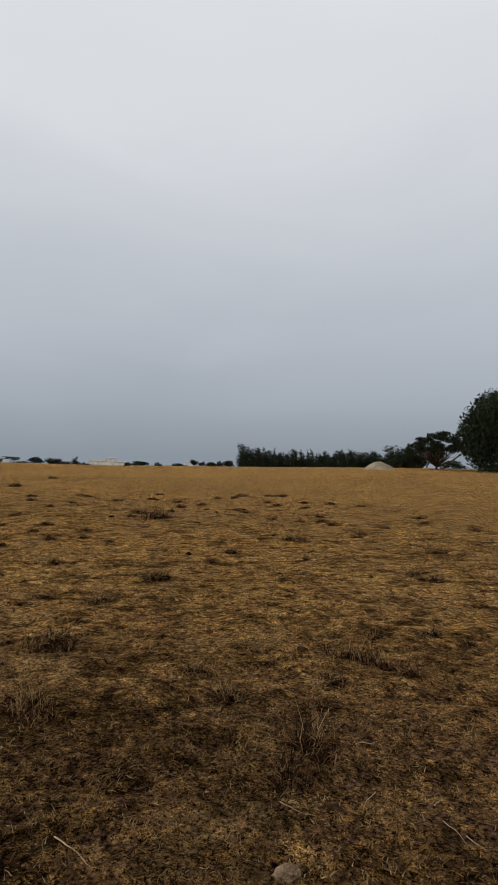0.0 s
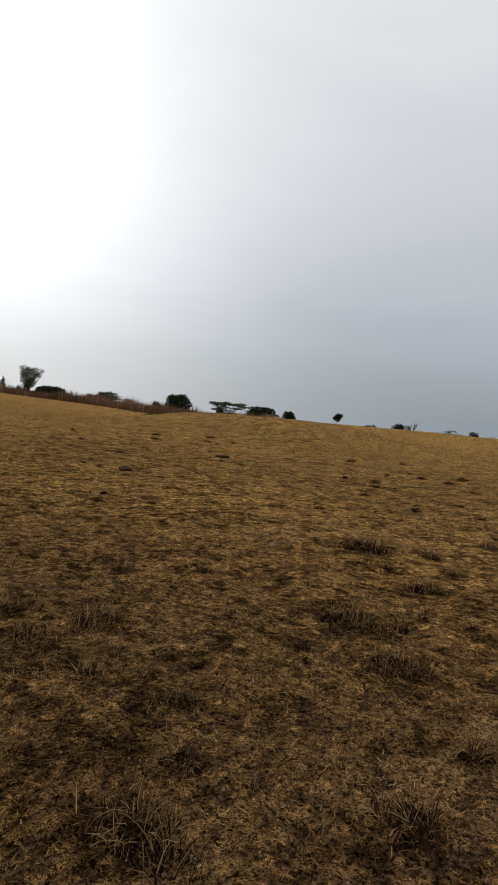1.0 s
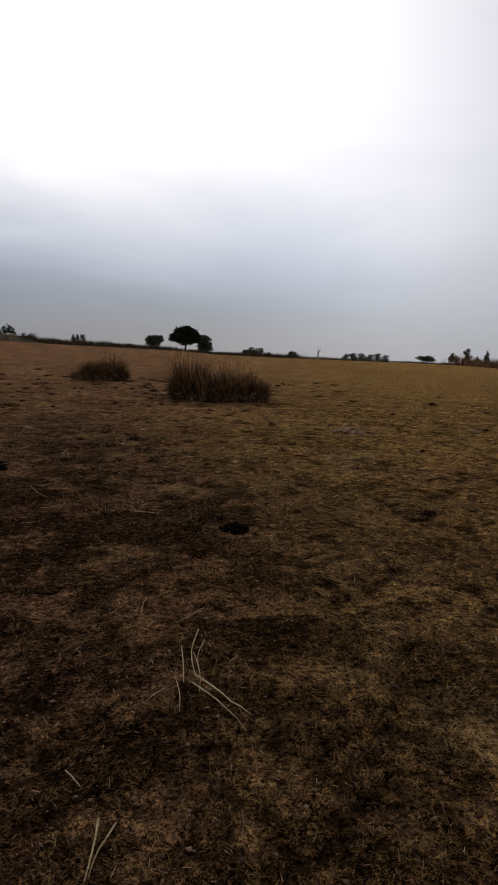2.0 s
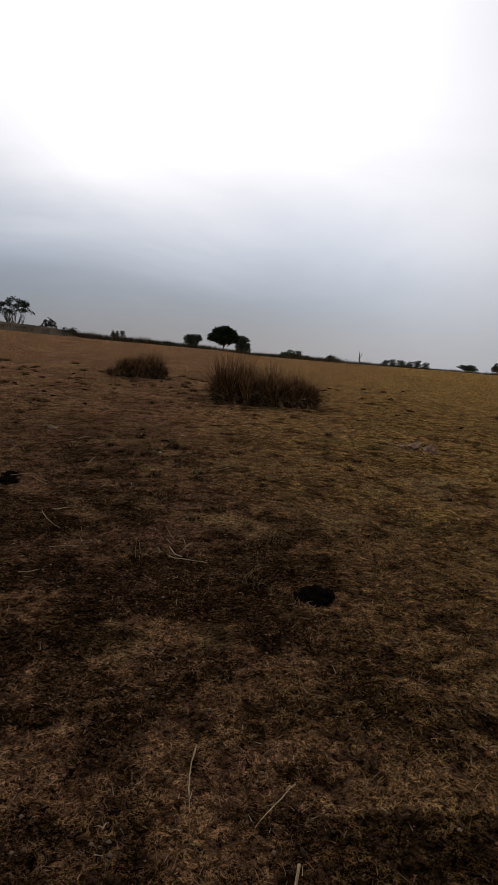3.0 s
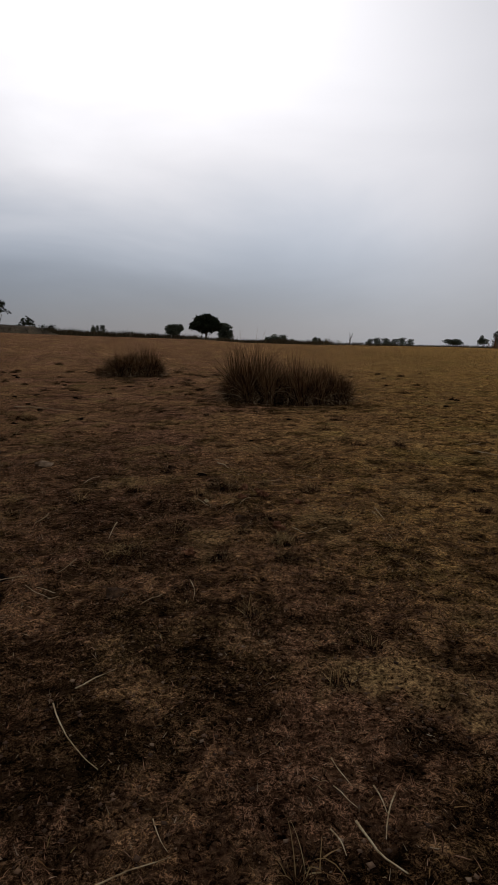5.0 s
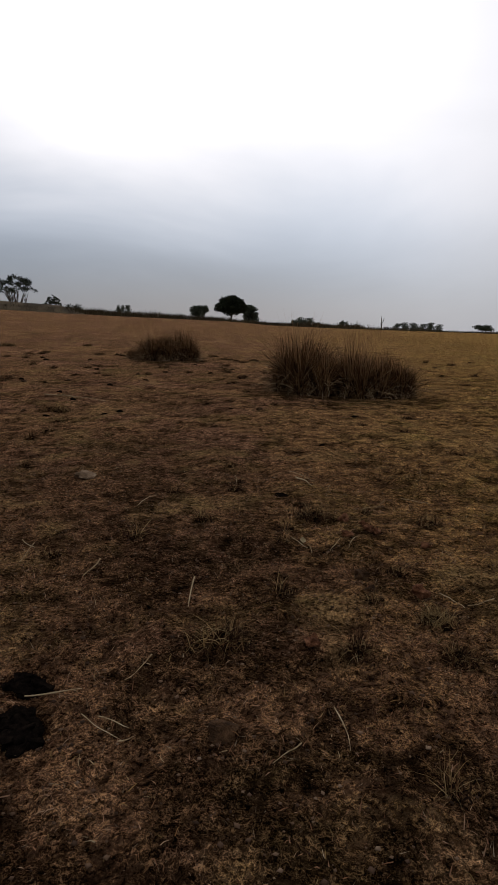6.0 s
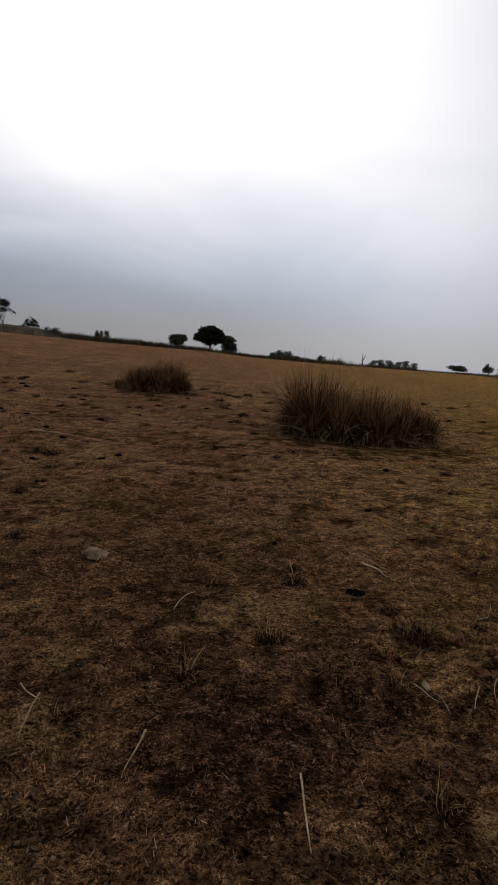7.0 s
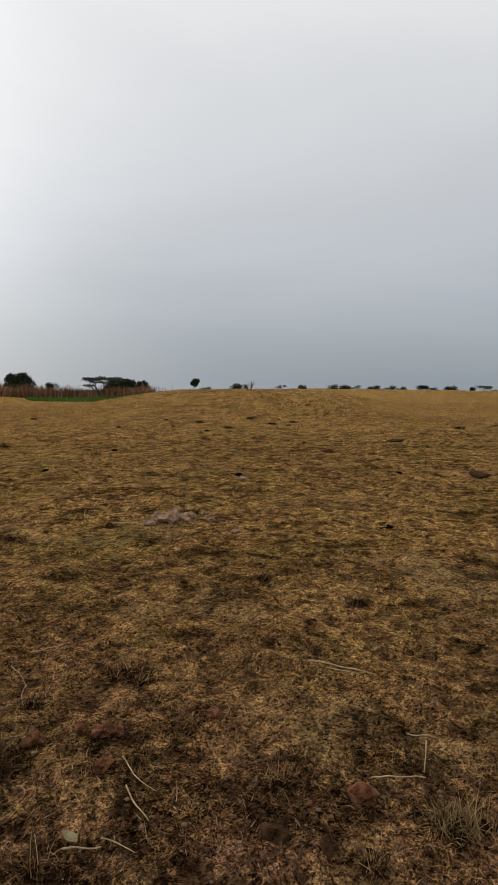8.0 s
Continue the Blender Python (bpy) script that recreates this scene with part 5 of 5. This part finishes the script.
# along the skyline beyond the crest
for x, y, h, w, style in ((166.0, 153.9, 3.2, 4.2, "bush"), (222.4, 123.1, 2.2, 4.9, "bush"), (200.7, 98.7, 3.0, 6.0, "bush"), (202.5, 94.4, 4.3, 4.0, "bare"), (244.0, 97.9, 2.8, 4.6, "acacia"), (246.9, 89.3, 2.9, 4.0, "bush"), (250.6, 76.6, 3.2, 3.8, "bush"), (251.9, 71.4, 3.0, 5.5, "bush"), (253.0, 66.9, 3.0, 3.6, "acacia"), (254.2, 60.0, 2.9, 5.5, "bush"), (255.6, 53.5, 3.0, 5.5, "bush"), (256.3, 49.3, 2.6, 4.6, "bush"), (257.4, 40.8, 3.4, 4.8, "flat"), (257.9, 36.1, 2.5, 3.6, "bush")):
    tree(x, y, h, w, style, FAR_BUSH if style != "bare" else "bare leafless tree on the skyline", "far bushes", "tree" if style in ("bare", "flat", "acacia") else "bush")
for x, y, h, w, style in ((258.5, 29.7, 3.2, 5.0, "bush"), (258.9, 21.5, 2.9, 2.2, "bush"), (260.1, 17.2, 3.6, 6.0, "acacia"), (260.4, 13.0, 2.0, 6.3, "bush"), (240.7, 7.2, 3.4, 5.3, "round"), (250.8, 0.9, 3.3, 6.0, "bush"), (260.8, -3.6, 2.4, 3.4, "bush"), (250.8, -7.7, 3.8, 4.8, "cone"), (260.7, -11.5, 2.0, 3.0, "bush"), (299.4, -30.7, 2.7, 6.7, "bush"), (298.6, -38.6, 3.4, 7.6, "round"), (297.4, -47.3, 3.0, 3.8, "bush"), (295.6, -57.8, 2.7, 7.6, "bush"), (294.2, -64.6, 4.6, 3.8, "flat")):
    tree(x, y, h, w, style, FAR_BUSH, "far bushes", "tree" if style in ("round", "flat", "acacia", "cone") else "bush")
for x, y, h, w, style in ((293.4, -68.1, 3.8, 2.7, "flat"), (292.5, -72.2, 3.6, 5.9, "bush"), (291.3, -76.9, 4.2, 3.6, "bush"), (290.3, -80.8, 4.6, 5.0, "round")):
    tree(x, y, h, w, style, FAR_BUSH, "far bushes", "tree" if style in ("round", "flat") else "bush")
# the planted belt
rng2 = random.Random(3)
for k in range(64):
    u = k / 63
    az = radians(-106.4 - 16.6 * u)
    d = 232 - 10 * u + rng2.uniform(-4, 4)
    x, y = 0.8 - math.sin(az) * d, -2.0 + math.cos(az) * d
    h = (9.6 if k < 3 else 7.2 - 1.2 * u) * rng2.uniform(0.82, 1.18)
    tree(x, y, h, rng2.uniform(3.0, 4.8), "bush" if rng2.random() < 0.25 else "cone" if rng2.random() < 0.6 else "column", "dark planted tree in a dense shelter belt", "shelter belt", leaves=800, seed=700 + k)
# the near trees beside the sand heap
tree(73.6, -46.0, 3.0, 4.6, "bush", "broad dark green bush behind a sand heap", "", "bush", leaves=2600)
tree(71.0, -48.5, 2.8, 4.0, "bush", "dark green bush beside a thorn tree", "", "bush", leaves=2000)
tree(58.6, -41.5, 4.1, 6.2, "thorn", "spreading thorn tree with several stems", leaves=5500)
tree(98.3, -72.0, 2.0, 4.4, "bush", FAR_BUSH, "far bushes", "bush")
tree(110.0, -90.0, 1.9, 5.0, "bush", FAR_BUSH, "far bushes", "bush")
tree(54.3, -47.2, 8.4, 11.4, "bush", "large dense dark green tree with drooping crown", leaves=60000)


# ---- snag, sand heap, bank, reeds, crop, scrub, houses ----
def snag(x, y):
    holder = thing("dead_tree", x, y, "grey dead snag with broken forked top", "dead tree", sink=0.1)
    v, t = joined([tube([(0, 0, -0.1), (0.03, 0, 0.8), (-0.02, 0, 1.5), (-0.05, 0, 1.95)], [0.09, 0.07, 0.05, 0.015], 7), tube([(0.0, 0, 0.9), (0.24, 0, 1.25), (0.36, 0, 1.75)], [0.06, 0.045, 0.015], 6), tube([(0.02, 0, 0.6), (-0.12, 0.05, 0.9), (-0.2, 0.05, 1.0)], [0.04, 0.025, 0.01], 6)])
    part("trunk", mesh_of("trunk", v, t, BARK, True), holder)


snag(22.2, 93.1)


def heap(name, x, y, w, d, h, turn, material, label, category, seed, long=False):
    """A poured heap or bank with slumped sides."""
    n = 40
    u, v = np.meshgrid(np.linspace(-1, 1, n), np.linspace(-1, 1, n), indexing="ij")
    q = np.hypot(u, v)
    lump_h = value_noise(u, v, 0.45, seed) * 0.5 + value_noise(u, v, 0.16, seed + 1) * 0.2
    side = np.clip(1 - np.abs(v) ** 1.4, 0, 1) * np.clip((1 - np.abs(u)) * 4, 0, 1)
    z = h * (side if long else np.clip(1 - q ** 1.5, 0, 1)) * (0.75 + 0.5 * lump_h)
    c, s = math.cos(turn), math.sin(turn)
    px, py = x + (u * w / 2) * c - (v * d / 2) * s, y + (u * w / 2) * s + (v * d / 2) * c
    z = z + height(px, py) - 0.05
    zero = float(height(x, y))
    i, j = np.meshgrid(np.arange(n - 1), np.arange(n - 1), indexing="ij")
    p = (i * n + j).ravel()
    tris = np.concatenate([np.stack([p, p + n, p + 1], -1), np.stack([p + 1, p + n, p + n + 1], -1)])
    ob = new(name, mesh_of(name, np.stack([px - x, py - y, z - zero], -1).reshape(-1, 3), tris, material, True))
    ob.location = (x, y, zero)
    return tagged(ob, label, category)


heap("sand_heap", 57.5, -33.8, 3.5, 3.0, 0.95, 0.9, SAND, "pale heap of dumped sand at the field edge", "sand heap", 51)
heap("earth_bank", -29.0, 81.5, 26.0, 5.0, 1.15, 0.34, BANK, "long dark earth bank with scrub on it", "bank", 55, True)
for k, (x, y, w) in enumerate(((60.5, -23.0, 1.2), (61.0, -19.5, 0.9), (60.0, -26.5, 1.6), (61.5, -15.5, 0.8))):
    heap("spoil_heap", x, y, w, w * 0.8, 0.14, 0.4 * k, SAND, "low pale spoil heap along the crest", "spoil heap", 57 + k)


def fringe(name, line, count, depth, tall, wide, material, label, category, seed, segs=2):
    """Upright growth along a line over the ground."""
    rng = np.random.default_rng(seed)
    line = np.array(line, float)
    seg = np.hypot(*np.diff(line, axis=0).T)
    s = rng.uniform(0, seg.sum(), count)
    at = np.r_[0, np.cumsum(seg)]
    x = np.interp(s, at, line[:, 0]) + rng.normal(0, depth / 2, count)
    y = np.interp(s, at, line[:, 1]) + rng.normal(0, depth / 2, count)
    vary = 0.55 + 0.9 * value_noise(x, y, 3.0, seed) * (0.6 + 0.8 * value_noise(x, y, 0.9, seed + 1))
    base = np.stack([x, y, height(x, y) - 0.03], -1)
    verts, tris = strips(base, rng.uniform(0, 6.28, count), np.radians(rng.uniform(60, 90, count)), np.radians(rng.uniform(0, 45, count)), tall * vary * rng.uniform(0.6, 1.1, count), wide * rng.uniform(0.6, 1.3, count), segs, rng.uniform(-0.5, 0.5, count))
    return tagged(new(name, mesh_of(name, verts, tris, material)), label, category, kind="stuff")


fringe("reeds", ((38, 78), (48, 69), (56, 63), (66, 60), (71, 58.0), (73.5, 56.8)), 13000, 2.2, 1.55, 0.06, REED, "reddish-brown dry reeds in a hedge along the pasture", "reeds", 401)
fringe("scrub", [(0.5 + 83 * math.sin(radians(a)), 5 + 83 * math.cos(radians(a))) for a in range(-26, 2, 2)], 9000, 1.6, 0.75, 0.06, SCRUB, "low dark scrub along the skyline", "scrub", 402)
fringe("scrub", [(0.5 + 84 * math.sin(radians(a)), 5 + 84 * math.cos(radians(a))) for a in range(0, 34, 2)], 6000, 1.4, 0.42, 0.05, SCRUB, "thin dry scrub along the crest", "scrub", 406)
fringe("scrub", [(0.5 + 85 * math.sin(radians(a)), 5 + 85 * math.cos(radians(a))) for a in (2, 4, 6, 8, 10, 12)], 4500, 1.8, 0.7, 0.06, SCRUB, "dusty scrub on the crest beside a large tree", "scrub", 408)
fringe("scrub", ((-13, 87), (-20, 85), (-28, 82), (-36, 78.5), (-44, 74)), 7000, 2.2, 0.9, 0.06, SCRUB, "dark scrub and dry weeds on the bank", "scrub", 407)
fringe("scrub", ((60, 148), (80, 130), (92, 118), (100, 100), (108, 84)), 5000, 2.5, 1.3, 0.10, SCRUB, "dark scrub behind the reeds", "scrub", 403)
fringe("weeds", ((110, 60), (125, 30), (128, 5), (122, -20), (112, -50), (95, -75)), 7000, 3.0, 0.55, 0.07, SCRUB, "thin dry weeds along the far crest", "weeds", 404)
rngc = np.random.default_rng(77)
u, v = rngc.random(14000), rngc.random(14000)
corner = np.array(((43.0, 50.5), (54.0, 61.5), (69.0, 57.5), (49.5, 43.0)))
cx = (1 - v) * ((1 - u) * corner[0, 0] + u * corner[3, 0]) + v * ((1 - u) * corner[1, 0] + u * corner[2, 0])
cy = (1 - v) * ((1 - u) * corner[0, 1] + u * corner[3, 1]) + v * ((1 - u) * corner[1, 1] + u * corner[2, 1])
verts, tris = strips(np.stack([cx, cy, height(cx, cy) - 0.02], -1), rngc.uniform(0, 6.28, 14000), np.radians(rngc.uniform(35, 80, 14000)), np.radians(rngc.uniform(0, 60, 14000)), rngc.uniform(0.15, 0.3, 14000), rngc.uniform(0.07, 0.14, 14000), 2)
tagged(new("crop", mesh_of("crop", verts, tris, CROP)), "bright green young crop in front of the reeds", "crop", kind="stuff")
fringe("crop", ((46, -44), (52, -46.5), (60, -50)), 2500, 1.6, 0.3, 0.08, CROP, "narrow green crop strip under the trees", "crop", 405)


def box(w, d, h, x=0.0, y=0.0, z=0.0, bevel=0.02):
    bm = bmesh.new()
    bmesh.ops.create_cube(bm, size=1)
    for q in bm.verts:
        q.co = Vector((x + q.co.x * w, y + q.co.y * d, z + (q.co.z + 0.5) * h))
    bmesh.ops.bevel(bm, geom=bm.edges[:], offset=bevel, segments=1, affect="EDGES")
    return bm


def box_part(name, holder, material, label="", **size):
    bm = box(**size)
    me = bpy.data.meshes.new(name)
    bm.to_mesh(me)
    bm.free()
    me.materials.append(material)
    return part(name, me, holder, label)


def house(x, y, w, h, label, windows=2):
    """A flat-roofed village house facing the pasture."""
    holder = thing("house", x, y, label, "house", "village houses", sink=0.1, turn=math.atan2(x, -y))
    box_part("wall", holder, LIMEWASH, w=w, d=3.5, h=h)
    box_part("roof", holder, ROOF, w=w + 0.5, d=4.0, h=0.18, z=h)
    box_part("parapet", holder, LIMEWASH, w=w + 0.3, d=0.15, h=0.35, y=-1.8, z=h + 0.18)
    box_part("door", holder, DOOR_PAINT, w=0.9, d=0.08, h=2.0 if h > 2.2 else h * 0.8, y=-1.76, z=0.1)
    for k in range(windows):
        wx = (k + 1) * w / (windows + 1) - w / 2 + 0.7
        win = box_part("window", holder, DOOR_PAINT, w=0.8, d=0.08, h=0.8 if h > 2 else 0.5, x=wx, y=-1.76, z=h * 0.45)
        box_part("sill", win, ROOF, w=1.0, d=0.16, h=0.08, x=wx, y=-1.78, z=h * 0.45 - 0.09)


house(300.4, -18.8, 8.6, 3.2, "long low whitewashed village house", 3)
house(300.0, -24.8, 4.4, 4.4, "white two-room village house with flat roof")
house(314.3, -66.5, 2.6, 3.6, "small white village house among trees", 1)
house(288.0, -27.5, 5.0, 2.6, "low pale shed beside village houses", 1)


def field_wall(x, y, w, h, label):
    holder = thing("field_wall", x, y, label, "wall", "village walls", sink=0.1, turn=math.atan2(x, -y))
    box_part("wall_face", holder, LIMEWASH, w=w, d=0.3, h=h)
    box_part("coping", holder, ROOF, w=w + 0.1, d=0.4, h=0.1, z=h)
    for k in range(int(w // 3) + 1):
        box_part("pier", holder, LIMEWASH, w=0.4, d=0.42, h=h + 0.25, x=-w / 2 + k * w / max(1, int(w // 3)))


field_wall(268.6, 86.7, 7.3, 1.7, "pale compound wall on the skyline")
field_wall(285.0, -38.0, 10.0, 1.2, "low white compound wall before trees")
field_wall(280.0, -3.0, 8.0, 1.1, "low pale compound wall among bushes")
